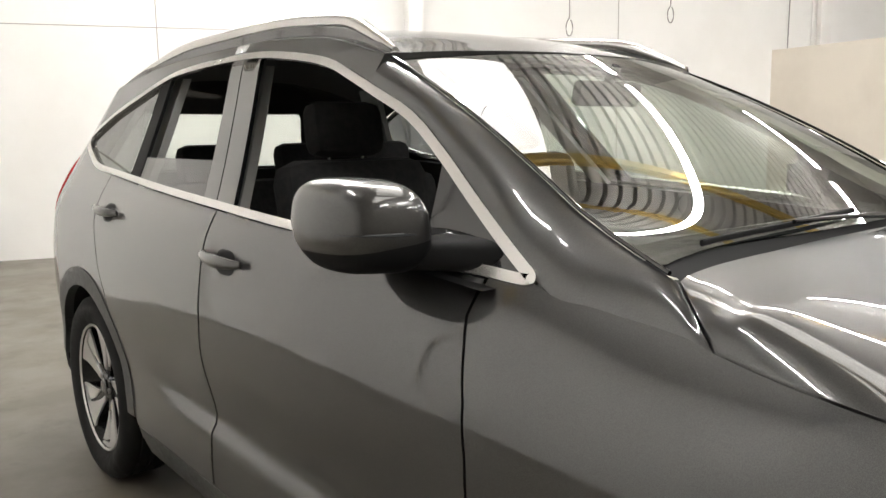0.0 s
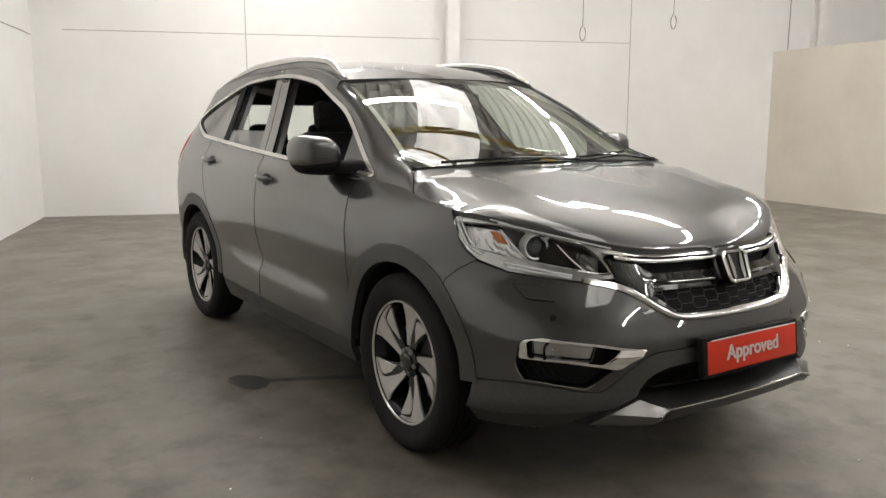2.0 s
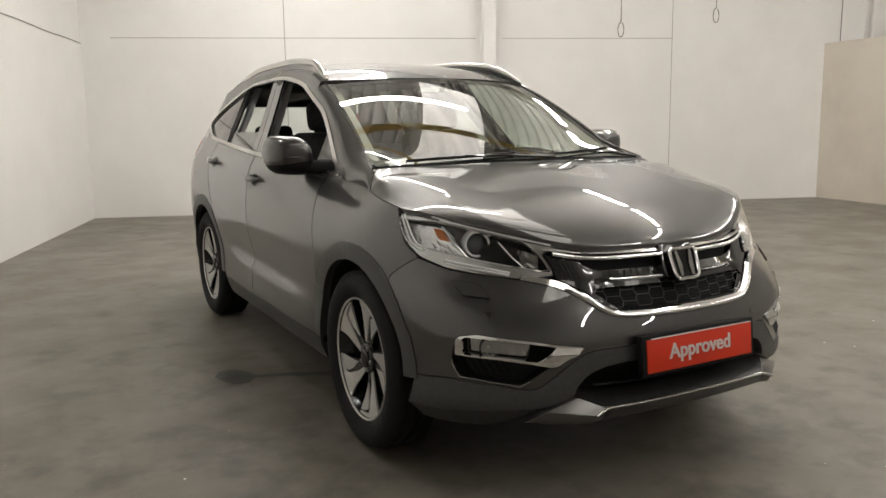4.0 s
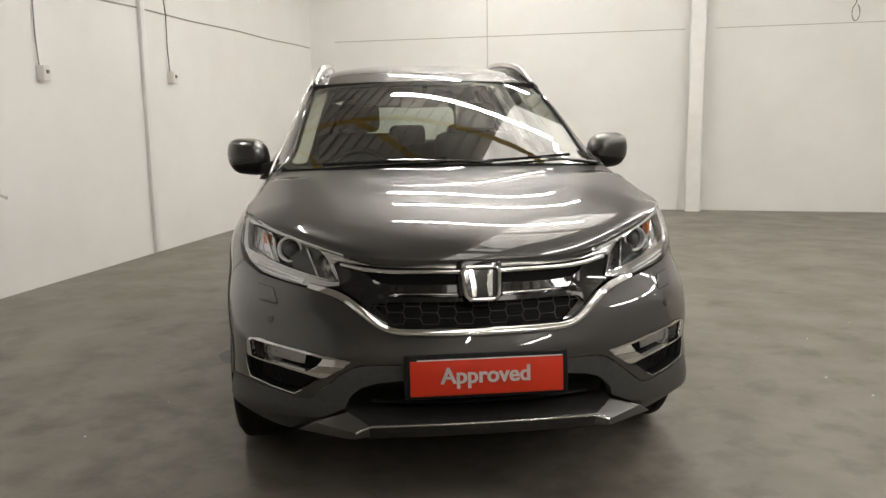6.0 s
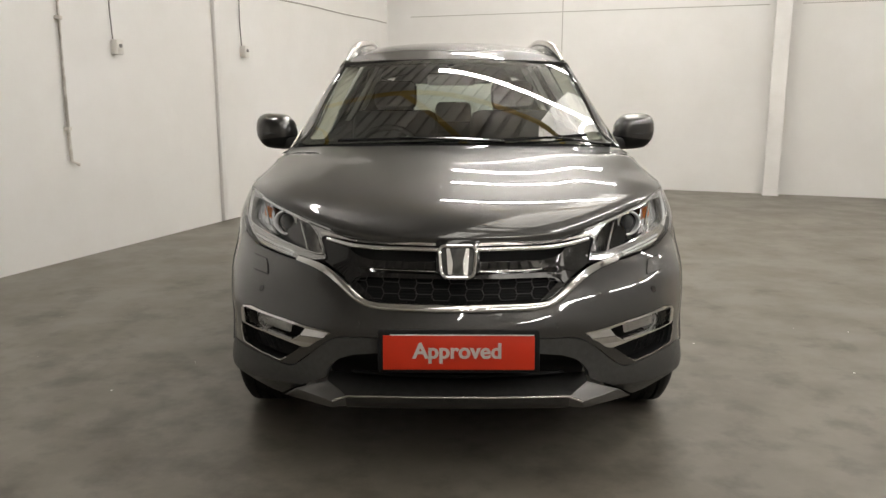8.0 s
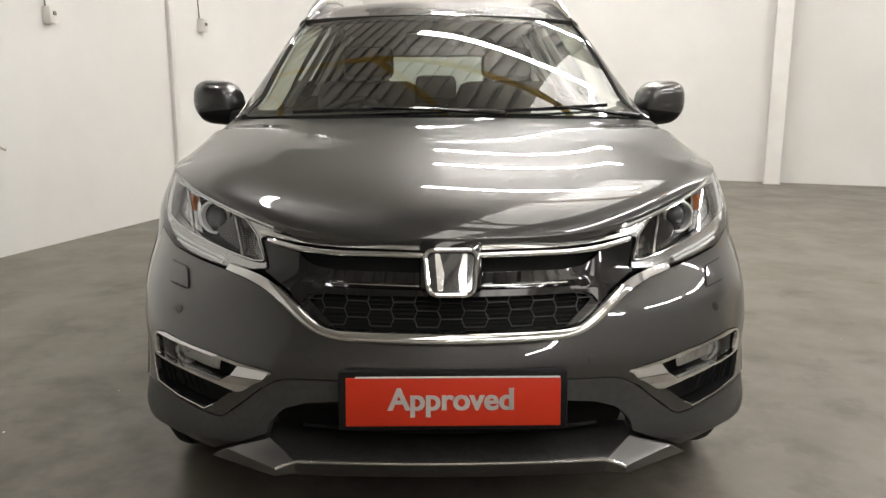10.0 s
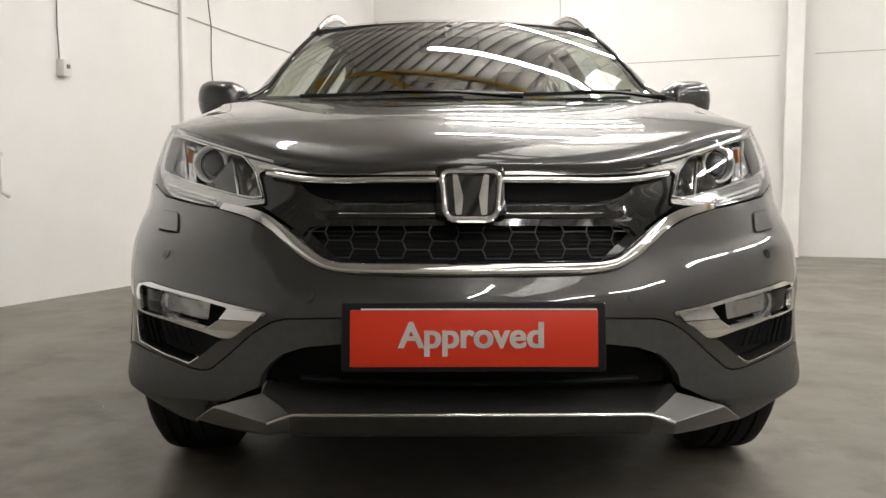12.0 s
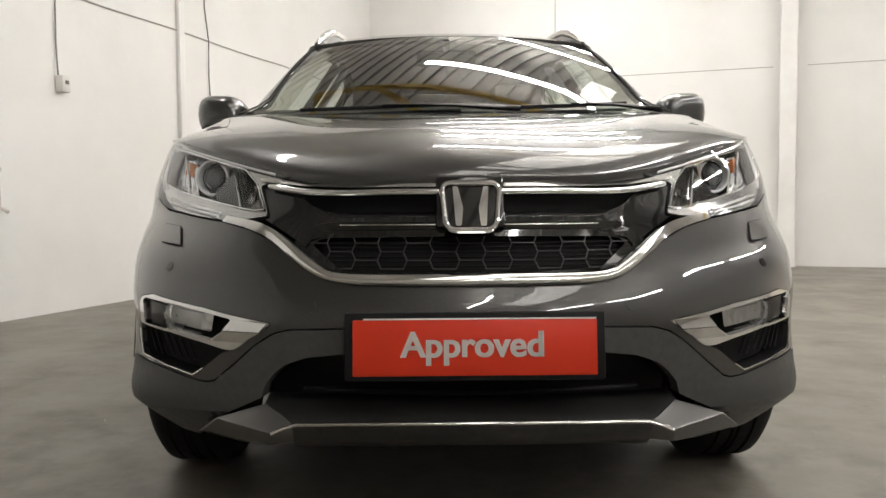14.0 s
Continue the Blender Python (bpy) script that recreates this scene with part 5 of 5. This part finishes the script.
    part("projector_shroud", bm, REFLECTOR, lamp)
    bm = bmesh.new()
    lathe(bm, [(-0.014, 0.037), (-0.018, 0.032), (-0.012, 0.031)], 36, aim)
    part("projector_bezel", bm, GLOSS_BLACK, lamp)
    bm = bmesh.new()
    lathe(bm, [(-0.016, 0.032), (-0.004, 0.028), (0.004, 0.021), (0.009, 0.011), (0.011, 0.0)], 32, aim)
    part("projector_lens", bm, LENS_DARK, lamp)
    # inner main-beam reflector, faceted
    loop = nose([(0.458, 0.784), (0.470, 0.816), (0.482, 0.842), (0.520, 0.858), (0.552, 0.862), (0.530, 0.790)])
    bm = patch(sgn(loop), shell2, 0.014, flange=0.0, off=-0.050)
    for v in bm.verts:
        v.co.y += rnd.uniform(-0.004, 0.004)
    part("main_beam", bm, SMOKED_CHROME, lamp, smooth=0)
    aim = Matrix.Translation((side * 0.496, -0.625, 0.824)) @ Matrix.Rotation(radians(-90 + side * 14), 4, "Z") @ Matrix.Scale(1.25, 4, (0, 0, 1))
    bm = bmesh.new()
    lathe(bm, [(0.008, 0.034), (-0.006, 0.031), (-0.018, 0.023), (-0.026, 0.010), (-0.010, 0.008), (-0.008, 0.0)], 10, aim)
    part("reflector_bowl", bm, SMOKED_CHROME, lamp, smooth=0)

    # fog lamp
    fog = part("fog_lamp", patch(sgn(rounded(nose(FOG_HOLE), 0.008)), shell2, 0.02, flange=0.0, off=-0.060), MATT_BLACK, car, "fog lamp in a chrome bezel")
    bm = patch(sgn(rounded(nose(FOG_HOLE), 0.008)), shell2, 0.02, flange=0.058, off=-0.001)
    bmesh.ops.delete(bm, geom=[f for f in bm.faces if len(f.verts) == 3], context="FACES")
    part("recess_wall", bm, MATT_BLACK, fog)
    ring_out = rounded(nose([(0.781, 0.566), (0.770, 0.580), (0.73, 0.588), (0.583, 0.569), (0.513, 0.556), (0.428, 0.544), (0.426, 0.540), (0.472, 0.510), (0.506, 0.483), (0.531, 0.481), (0.587, 0.493), (0.671, 0.507), (0.781, 0.516)]), 0.010)
    ring_in = rounded(nose([(0.766, 0.569), (0.756, 0.576), (0.659, 0.569), (0.582, 0.558), (0.517, 0.546), (0.538, 0.523), (0.57, 0.502), (0.655, 0.5145), (0.762, 0.5215)]), 0.006)
    ring_in = inset(ring_in, -0.0025)
    bezel = part("bezel", patch(sgn(ring_out), shell2, 0.008, holes=(sgn(ring_in),), flange=0.016, off=0.003), CHROME, fog, "chrome bezel")

    def lean_out(s, z):
        x, y, z = shell2(s, z)
        return x, y - 0.010 + 0.40 * abs(z - 0.524), z
    for tip in ([(0.514, 0.547), (0.432, 0.5415), (0.448, 0.5245), (0.533, 0.5245)], [(0.533, 0.5235), (0.448, 0.5235), (0.473, 0.510), (0.507, 0.483), (0.527, 0.482), (0.565, 0.498)]):
        part("bezel_tip", patch(sgn(nose(tip)), lean_out, 0.010, flange=0.012, off=0.003), CHROME, bezel)
    glasspane = rounded(nose([(0.756, 0.573), (0.590, 0.556), (0.600, 0.508), (0.754, 0.522)]), 0.006)
    bm = patch(sgn(glasspane), shell2, 0.020, flange=0.0, off=-0.040)
    for v in bm.verts:
        v.co.y += rnd.uniform(-0.003, 0.003)
    part("fog_reflector", bm, FOG_SILVER, fog, smooth=0)
    pane = part("fog_lens", patch(sgn(glasspane), shell2, 0.010, flange=0.012, off=-0.008), LENS, fog)
    pane.visible_shadow = False
    aim = Matrix.Translation((side * 0.676, -0.668, 0.538)) @ Matrix.Rotation(radians(-90 + side * 20), 4, "Z")
    bm = bmesh.new()
    lathe(bm, [(0.010, 0.035), (0.002, 0.032), (-0.012, 0.022), (-0.018, 0.010), (0.0, 0.009), (0.005, 0.0)], 9, aim)
    part("fog_bulb", bm, REFLECTOR, fog, smooth=0)
    bm = bmesh.new()
    lathe(bm, [(0.002, 0.038), (0.013, 0.037), (0.013, 0.034), (0.002, 0.033)], 28, aim)
    part("fog_ring", bm, GLOSS_BLACK, fog)
    ledge = [(0.76, 0.447), (0.616, 0.423), (0.555, 0.466), (0.58, 0.488), (0.765, 0.508)]
    part("recess_floor", patch(sgn(rounded(nose(ledge), 0.012)), shell2, 0.02, flange=0.015, off=-0.040), MATT_BLACK, fog)
    for j in range(7):
        x = 0.62 + 0.02 * j
        bm = bmesh.new()
        tube(bm, [Vector(shell2(side * s_of_x(x + 0.008 * k, 0.445 + 0.018 * k), 0.445 + 0.018 * k)) + Vector((0, 0.034, 0)) for k in range(4)], 0.003, 6)
        part("louvre", bm, MATT_BLACK, fog)
    bm = bmesh.new()
    tube(bm, [Vector(shell2(side * s, z)) + Vector((0, -0.001, 0)) for s, z in nose([(0.787, 0.500), (0.786, 0.481), (0.773, 0.442), (0.694, 0.430), (0.617, 0.417), (0.590, 0.434)])], 0.0022, 6)
    part("recess_edge", bm, CHROME_DULL, fog)
    # washer cover and parking sensors
    wash = rounded(nose([(0.667, 0.700), (0.735, 0.706), (0.745, 0.748), (0.683, 0.742)]), 0.008)
    part("washer_gap", patch(sgn(inset(wash, -0.003)), shell2, 0.010, flange=0.0, off=0.0012), MATT_BLACK, bumper)
    part("washer_cover", patch(sgn(wash), shell2, 0.010, flange=0.006, off=0.005), PAINT, bumper)
    for x, z in ((0.335, 0.578), (0.690, 0.652)):
        p, n = Vector(shell2(side * s_of_x(x, z), z)), normal_of(shell2, side * s_of_x(x, z), z)
        bm = bmesh.new()
        lathe(bm, [(-0.004, 0.012), (0.0015, 0.011), (0.002, 0.0)], 18, Matrix.Translation(p) @ n.to_track_quat("X", "Z").to_matrix().to_4x4())
        part("parking_sensor", bm, PAINT if x < 0.5 else GLOSS_BLACK, bumper)

    # door mirror
    mid = Vector((side * 0.910, 0.715, 1.146))
    bm = bmesh.new()
    rows = []
    for i in range(25):
        a = -math.pi / 2 + math.pi * i / 24
        row = []
        for j in range(44):
            b = 2 * math.pi * j / 44
            cx, cz = math.copysign(abs(math.cos(b)) ** 0.50, math.cos(b)), math.copysign(abs(math.sin(b)) ** 0.46, math.sin(b))
            ring = max(0.0, math.cos(a)) ** 0.48
            cx *= 1 - (0.24 if cz < 0 else 0.16) * abs(cz) ** 2 if cx > 0 else 1 - 0.34 * max(0.0, cz) ** 2
            depth = math.copysign(abs(math.sin(a)) ** 0.85, a)
            y = 0.128 * depth if depth < 0 else 0.095 * depth
            row.append(mid + Vector((side * (0.103 * cx * ring), y + 0.02 * cx * ring, (0.086 if cz > 0 else 0.080) * cz * ring + 0.006 * cx * ring)))
        rows.append(row)
    loft(bm, rows, closed=True)
    bmesh.ops.remove_doubles(bm, verts=bm.verts[:], dist=0.0005)
    bmesh.ops.recalc_face_normals(bm, faces=bm.faces[:])
    face = BVHTree.FromBMesh(bm)
    lower_bm = bm.copy()
    for b, cut in ((bm, (-1, -0.034)), (lower_bm, (1, -0.034))):
        bmesh.ops.bisect_plane(b, geom=b.verts[:] + b.edges[:] + b.faces[:], plane_co=mid + Vector((0, 0, cut[1])), plane_no=(0.12 * side * cut[0], 0, cut[0]), clear_outer=True)
    for v in lower_bm.verts:
        v.co.z -= 0.012 * min(1.0, max(0.0, (mid.z - 0.05 - v.co.z) / 0.03))
    mirror = part("door_mirror", bm, PAINT, car, smooth=60)
    part("mirror_base", lower_bm, MATT_BLACK, mirror, smooth=60)
    bm = bmesh.new()
    rows = []
    for k in range(17):
        q = k / 16
        tall = 0.0015 + 0.0055 * q * (1 - q ** 6)
        row = []
        for h in (-1, -0.4, 0.4, 1):
            at = mid + Vector((side * (0.090 - 0.125 * q), -0.3, -0.008 - 0.004 * q + tall * h))
            hit = face.ray_cast(at, Vector((0, 1, 0)))[0] or face.find_nearest(at)[0]
            row.append(hit - Vector((0, 0.0022 if abs(h) < 1 else -0.002, 0)))
        rows.append(row)
    loft(bm, rows)
    part("indicator_strip", bm, LENS_DARK, mirror, "smoked indicator lens")
    bm = bmesh.new()
    rows = []
    for x, y, z, wide, tall in ((0.905, 0.700, 1.087, 0.050, 0.016), (0.880, 0.695, 1.086, 0.068, 0.023), (0.850, 0.672, 1.087, 0.072, 0.027), (0.820, 0.632, 1.089, 0.080, 0.028), (0.795, 0.590, 1.091, 0.088, 0.030), (0.770, 0.565, 1.093, 0.094, 0.032)):
        ring = [2 * math.pi * k / 20 for k in range(20)]
        rows.append([(side * x, y + wide * math.copysign(abs(math.cos(a)) ** 0.6, math.cos(a)), z + tall * math.copysign(abs(math.sin(a)) ** 0.6, math.sin(a))) for a in ring])
    loft(bm, rows, closed=True)
    bm.faces.new([v for v in bm.verts][:20])
    bmesh.ops.recalc_face_normals(bm, faces=bm.faces[:])
    part("mirror_arm", bm, MATT_BLACK, mirror, smooth=50)
    bm = bmesh.new()
    block(bm, mid + Vector((0, 0.093, 0.002)), (0.130, 0.006, 0.090), None, 0.002)
    part("mirror_glass", bm, MIRROR, mirror, smooth=30)

# ---- wipers ----
for name, pts, pivot in (("wiper", [(-0.53, 0.018), (-0.25, 0.030), (0.02, 0.046)], (0.22, 0.005)), ("wiper", [(0.20, 0.020), (0.40, 0.040), (0.60, 0.072)], (0.66, 0.0))):
    bm = bmesh.new()
    path = [Vector(screen(u / 0.685, v)) + Vector((0, -0.006, 0.010)) for u, v in smooth_line(pts, 6)]
    tube(bm, path, 0.0042, 8, flat=1.5)
    blade = part(name, bm, MATT_BLACK, car)
    bm = bmesh.new()
    c = path[len(path) // 2]
    e = Vector(screen(pivot[0] / 0.685, pivot[1])) + Vector((0, -0.02, 0.01))
    tube(bm, [c + Vector((0, -0.008, 0.006)), (c + e) / 2 + Vector((0, -0.016, 0.008)), e], 0.009, 8, radii=[0.004, 0.006, 0.010])
    part("wiper_arm", bm, GLOSS_BLACK, blade)

# ---- inside the car ----
bm = bmesh.new()
block(bm, (0, 1.65, 0.30), (1.46, 3.6, 0.16), None, 0.05)
block(bm, (0, 0.15, 0.62), (1.10, 0.20, 0.60), None, 0.05)
part("floor_pan", bm, MATT_BLACK, car)
bm = bmesh.new()
rows = []
for i in range(15):
    x = -0.70 + 0.1 * i
    hood = 0.030 * math.exp(-((x + 0.36) / 0.20) ** 2)
    rows.append([(x, 0.30, 1.060), (x, 0.45, 1.062 + hood * 0.6), (x, 0.62, 1.050 + hood), (x, 0.74, 1.000 + hood), (x, 0.78, 0.92), (x, 0.74, 0.75), (x, 0.60, 0.50)])
loft(bm, [r[::-1] for r in rows])
bmesh.ops.recalc_face_normals(bm, faces=bm.faces[:])
part("dashboard", bm, DASH, car)
turn = Matrix.Translation((-0.36, 0.93, 0.985)) @ Matrix.Rotation(radians(-26), 4, "X")
bm = bmesh.new()
tube(bm, [turn @ Vector((0.185 * math.cos(a), 0, 0.185 * math.sin(a))) for a in (2 * math.pi * k / 32 for k in range(32))], 0.015, 8, closed=True, up=(0, 1, 0))
wheel_rim = part("steering_wheel", bm, MATT_BLACK, car)
bm = bmesh.new()
block(bm, turn @ Vector((0, -0.01, -0.01)), (0.17, 0.05, 0.14), turn.to_3x3().to_4x4(), 0.02)
block(bm, turn @ Vector((0.12, 0, 0)), (0.14, 0.02, 0.03), turn.to_3x3().to_4x4(), 0.006)
block(bm, turn @ Vector((-0.12, 0, 0)), (0.14, 0.02, 0.03), turn.to_3x3().to_4x4(), 0.006)
block(bm, turn @ Vector((0, 0, -0.12)), (0.03, 0.02, 0.14), turn.to_3x3().to_4x4(), 0.006)
part("steering_hub", bm, DASH, wheel_rim)


def seat(x, y, width, name="front_seat"):
    bm = bmesh.new()
    block(bm, (x, y, 0.62), (width, 0.50, 0.18), Matrix.Rotation(radians(-6), 4, "X"), 0.06)
    root = part(name, bm, CLOTH, car)
    bm = bmesh.new()
    tall = 0.62 if width < 0.7 else 0.52
    block(bm, (x, y + 0.30, 0.62 + tall / 2), (width, 0.15, tall), Matrix.Rotation(radians(-14), 4, "X"), 0.06)
    part("backrest", bm, CLOTH, root)
    for k in ([0] if width < 0.7 else [-1, 0, 1]):
        bm = bmesh.new()
        block(bm, (x + k * 0.42, y + 0.40, (1.325 if width < 0.7 else 1.19)), (0.26, 0.10, 0.17), Matrix.Rotation(radians(-10), 4, "X"), 0.04)
        part("headrest", bm, CLOTH, root)
        for j in (-0.06, 0.06):
            bm = bmesh.new()
            tube(bm, [(x + k * 0.42 + j, y + 0.38, 1.10), (x + k * 0.42 + j, y + 0.40, (1.30 if width < 0.7 else 1.18))], 0.006, 6)
            part("headrest_post", bm, CHROME, root)


seat(-0.36, 1.22, 0.52)
seat(0.36, 1.22, 0.52)
seat(0.0, 2.12, 1.30, "rear_seat")
bm = bmesh.new()
block(bm, (-0.02, 0.86, 1.405), (0.25, 0.035, 0.065), Matrix.Rotation(radians(12), 4, "X"), 0.014)
tube(bm, [(-0.02, 0.86, 1.43), (-0.02, 0.83, 1.475)], 0.014, 8)
part("rear_view_mirror", bm, MATT_BLACK, car)
bm = bmesh.new()
half = [(x, 1.06 - 0.125 * (1 - (x / 0.6) ** 2)) for x in [0.0, 0.2, 0.4, 0.56]] + [(roof_half(y) - 0.012, y) for y in [1.10 + 0.1 * i for i in range(20)]] + [(0.0, 3.05)]
loop = half + [(-x, y) for x, y in half[::-1] if x > 1e-6]
part("headlining", patch(loop, lambda x, y: (x, y, roof_top(x, y) - 0.035), 0.08, flange=0.0), LINING, car)
for side in (-1, 1):
    # inner pillar trims and door cards
    bm = bmesh.new()
    rows = []
    for k in range(9):
        p = Vector(screen(1, k / 8))
        rows.append([Vector((side * (p.x - 0.02), p.y + 0.02, p.z - 0.01)), Vector((side * (p.x - 0.075), p.y + 0.03, p.z - 0.02)), Vector((side * (p.x - 0.05), p.y + 0.10, p.z - 0.025)), Vector((side * (p.x + 0.0), p.y + 0.07, p.z - 0.02))])
    loft(bm, rows, closed=True)
    part("pillar_trim", bm, CREAM, car)
    for y0, y1, w, mat in ((1.49, 1.78, 0.07, TRIM_GREY), (2.27, 2.44, 0.08, TRIM_GREY), (2.98, 2.80, 0.14, TRIM_GREY)):
        bm = bmesh.new()
        rows = []
        for k in range(7):
            z = 1.05 + 0.47 * k / 6
            x = WIDE(z) - 0.060
            y = y0 + (y1 - y0) * k / 6
            rows.append([Vector((side * x, y - w / 2, z)), Vector((side * (x - 0.03), y - w / 2, z)), Vector((side * (x - 0.03), y + w / 2, z)), Vector((side * x, y + w / 2, z))])
        loft(bm, rows, closed=True)
        part("pillar_trim", bm, mat, car)
    bm = bmesh.new()
    rows = []
    for y in [0.45 + 0.2 * k for k in range(14)]:
        b = BELT(min(y, 2.6))
        rows.append([(side * (WIDE(b) - 0.03), y, b - 0.012), (side * (WIDE(b) - 0.09), y, b - 0.012), (side * 0.78, y, 0.95), (side * 0.76, y, 0.40)])
    loft(bm, rows)
    part("door_card", bm, MATT_BLACK, car)


# ---- fittings on the walls ----
def on_long(u, z, out=0.0):
    return long_wall(u, z, out)


# u is measured from the corner: conduit stub, full-height pipe, joint line, two switch boxes with their drops
bm = bmesh.new()
tube(bm, [on_long(6.80, 2.9, 0.02), on_long(6.80, 1.05, 0.02), on_long(6.79, 0.80, 0.02), on_long(6.74, 0.765, 0.05)], 0.014, 8)
for z in (1.92, 1.06):
    block(bm, on_long(6.80, z, 0.015), (0.05, 0.05, 0.03), None, 0.006)
tagged(part("conduit", bm, CONDUIT), "old painted conduit ending above the floor on the white wall", "conduit")
bm = bmesh.new()
block(bm, on_long(4.68, EAVES / 2 - 0.03, 0.022), (0.085, 0.044, EAVES - 0.08), Matrix.Rotation(math.atan2(SIDE.y, SIDE.x), 4, "Z"), 0.010)
tagged(part("trunking", bm, WALL, smooth=30), "white painted vertical trunking on the long wall", "trunking")
# groove between the wall's courses, drawn as a thin grey bar
bm = bmesh.new()
tube(bm, [on_long(u, 2.43 + 0.006 * math.sin(3 * u), 0.006) for u in [0.05 + 0.4 * k for k in range(33)]], 0.008, 8)
tagged(part("course_groove", bm, JOINT), "thin grey joint line along the white wall", "cable")


def switch_box(u, z, name="switch_box"):
    root = tagged(new(name), "white surface-mounted switch box with a cable drop", "switch", group="switch boxes")
    turn = Matrix.Rotation(math.atan2(SIDE.y, SIDE.x), 4, "Z")
    bm = bmesh.new()
    block(bm, on_long(u, z, 0.035), (0.085, 0.07, 0.125), turn, 0.008)
    part("body", bm, BOX_PLASTIC, root, smooth=30)
    bm = bmesh.new()
    block(bm, on_long(u, z + 0.01, 0.075), (0.03, 0.012, 0.03), turn, 0.004)
    part("rocker", bm, CABLE, root, smooth=30)
    bm = bmesh.new()
    tube(bm, [on_long(u + 0.03, z + 0.06, 0.02), on_long(u + 0.035, z + 0.30, 0.012), on_long(u + 0.03, 2.43, 0.014), on_long(u + 0.09, 2.75, 0.012), on_long(u + 0.09, EAVES - 0.05, 0.012)], 0.006, 8)
    part("cable_drop", bm, CABLE, root)


switch_box(6.18, 1.73)
switch_box(4.18, 1.79)


def hanging_cable(u, z, out=0.6):
    bm = bmesh.new()
    pts = [hall(u, out, EAVES - 0.02), hall(u, out, z + 0.22)]
    pts += [hall(u + 0.045 * math.sin(a), out, z + 0.10 - 0.10 * math.cos(a) * (1 if abs(a) < 2 else 1.0)) for a in [-2.8 + 0.4 * k for k in range(15)]]
    tube(bm, pts, 0.007, 8)
    tagged(part("hanging_cable", bm, CABLE), "grey cable looped at its end, hanging by the end wall", "cable", group="hanging cables")


hanging_cable(7.56, 2.46)
hanging_cable(9.0, 2.66)
bm = bmesh.new()
tube(bm, [hall(11.35, 0.05, 2.45), hall(11.38, 0.05, EAVES - 0.05)], 0.007, 8)
tagged(part("hanging_cable", bm, CABLE), "thin cable on the end wall above the partition", "cable", group="hanging cables")

# stain by the front wheel
bm = bmesh.new()
loop = []
for k in range(44):
    a = radians(28 + 304 * k / 43)
    w = 1 + 0.16 * noise.noise(Vector((2.5 * math.cos(a), 2.5 * math.sin(a), 0.3)))
    loop.append((-1.105 + 0.088 * math.cos(a) * w, 1.130 - 0.3 * 0.088 * math.cos(a) + 0.130 * math.sin(a) * w))
for edge in (-1, 1):
    for k in range(14):
        t = k / 13 if edge < 0 else 1 - k / 13
        wide = 0.022 + 0.016 * t + 0.012 * noise.noise(Vector((5 * t, edge, 0.7)))
        loop.append((-1.01 + 0.43 * t + 0.2 * edge * wide, 1.085 - 0.20 * t ** 1.2 + edge * wide))
for x, y in loop:
    bm.verts.new((x, y, 0.0))
bm.faces.new(bm.verts[:])
bmesh.ops.recalc_face_normals(bm, faces=bm.faces[:])
for v in bm.verts:
    v.co.z = 0.004
stain = part("oil_stain", bm, OIL, floor, smooth=0)

# pale chips and grit lying on the floor in front of the car
rnd = random.Random(11)
bm = bmesh.new()
for k in range(46):
    x, y = rnd.uniform(-2.6, 2.8), rnd.uniform(-2.2, 1.4)
    if abs(x) < 1.0 and y > -0.95:
        continue
    r, turn = rnd.uniform(0.002, 0.006), rnd.uniform(0, 6.28)
    ring = [(x + r * rnd.uniform(0.5, 1.3) * math.cos(turn + a), y + r * rnd.uniform(0.5, 1.3) * math.sin(turn + a)) for a in (0.0, 1.3, 2.5, 3.8, 5.0)]
    low, top = ([bm.verts.new((p[0], p[1], h)) for p in ring] for h in (0.0005, 0.0005 + 0.35 * r))
    bm.faces.new(top)
    for i in range(5):
        bm.faces.new((low[i], low[(i + 1) % 5], top[(i + 1) % 5], top[i]))
tagged(part("grit", bm, BOX_PLASTIC, smooth=0), "pale chips and grit scattered on the concrete", "grit", kind="stuff")
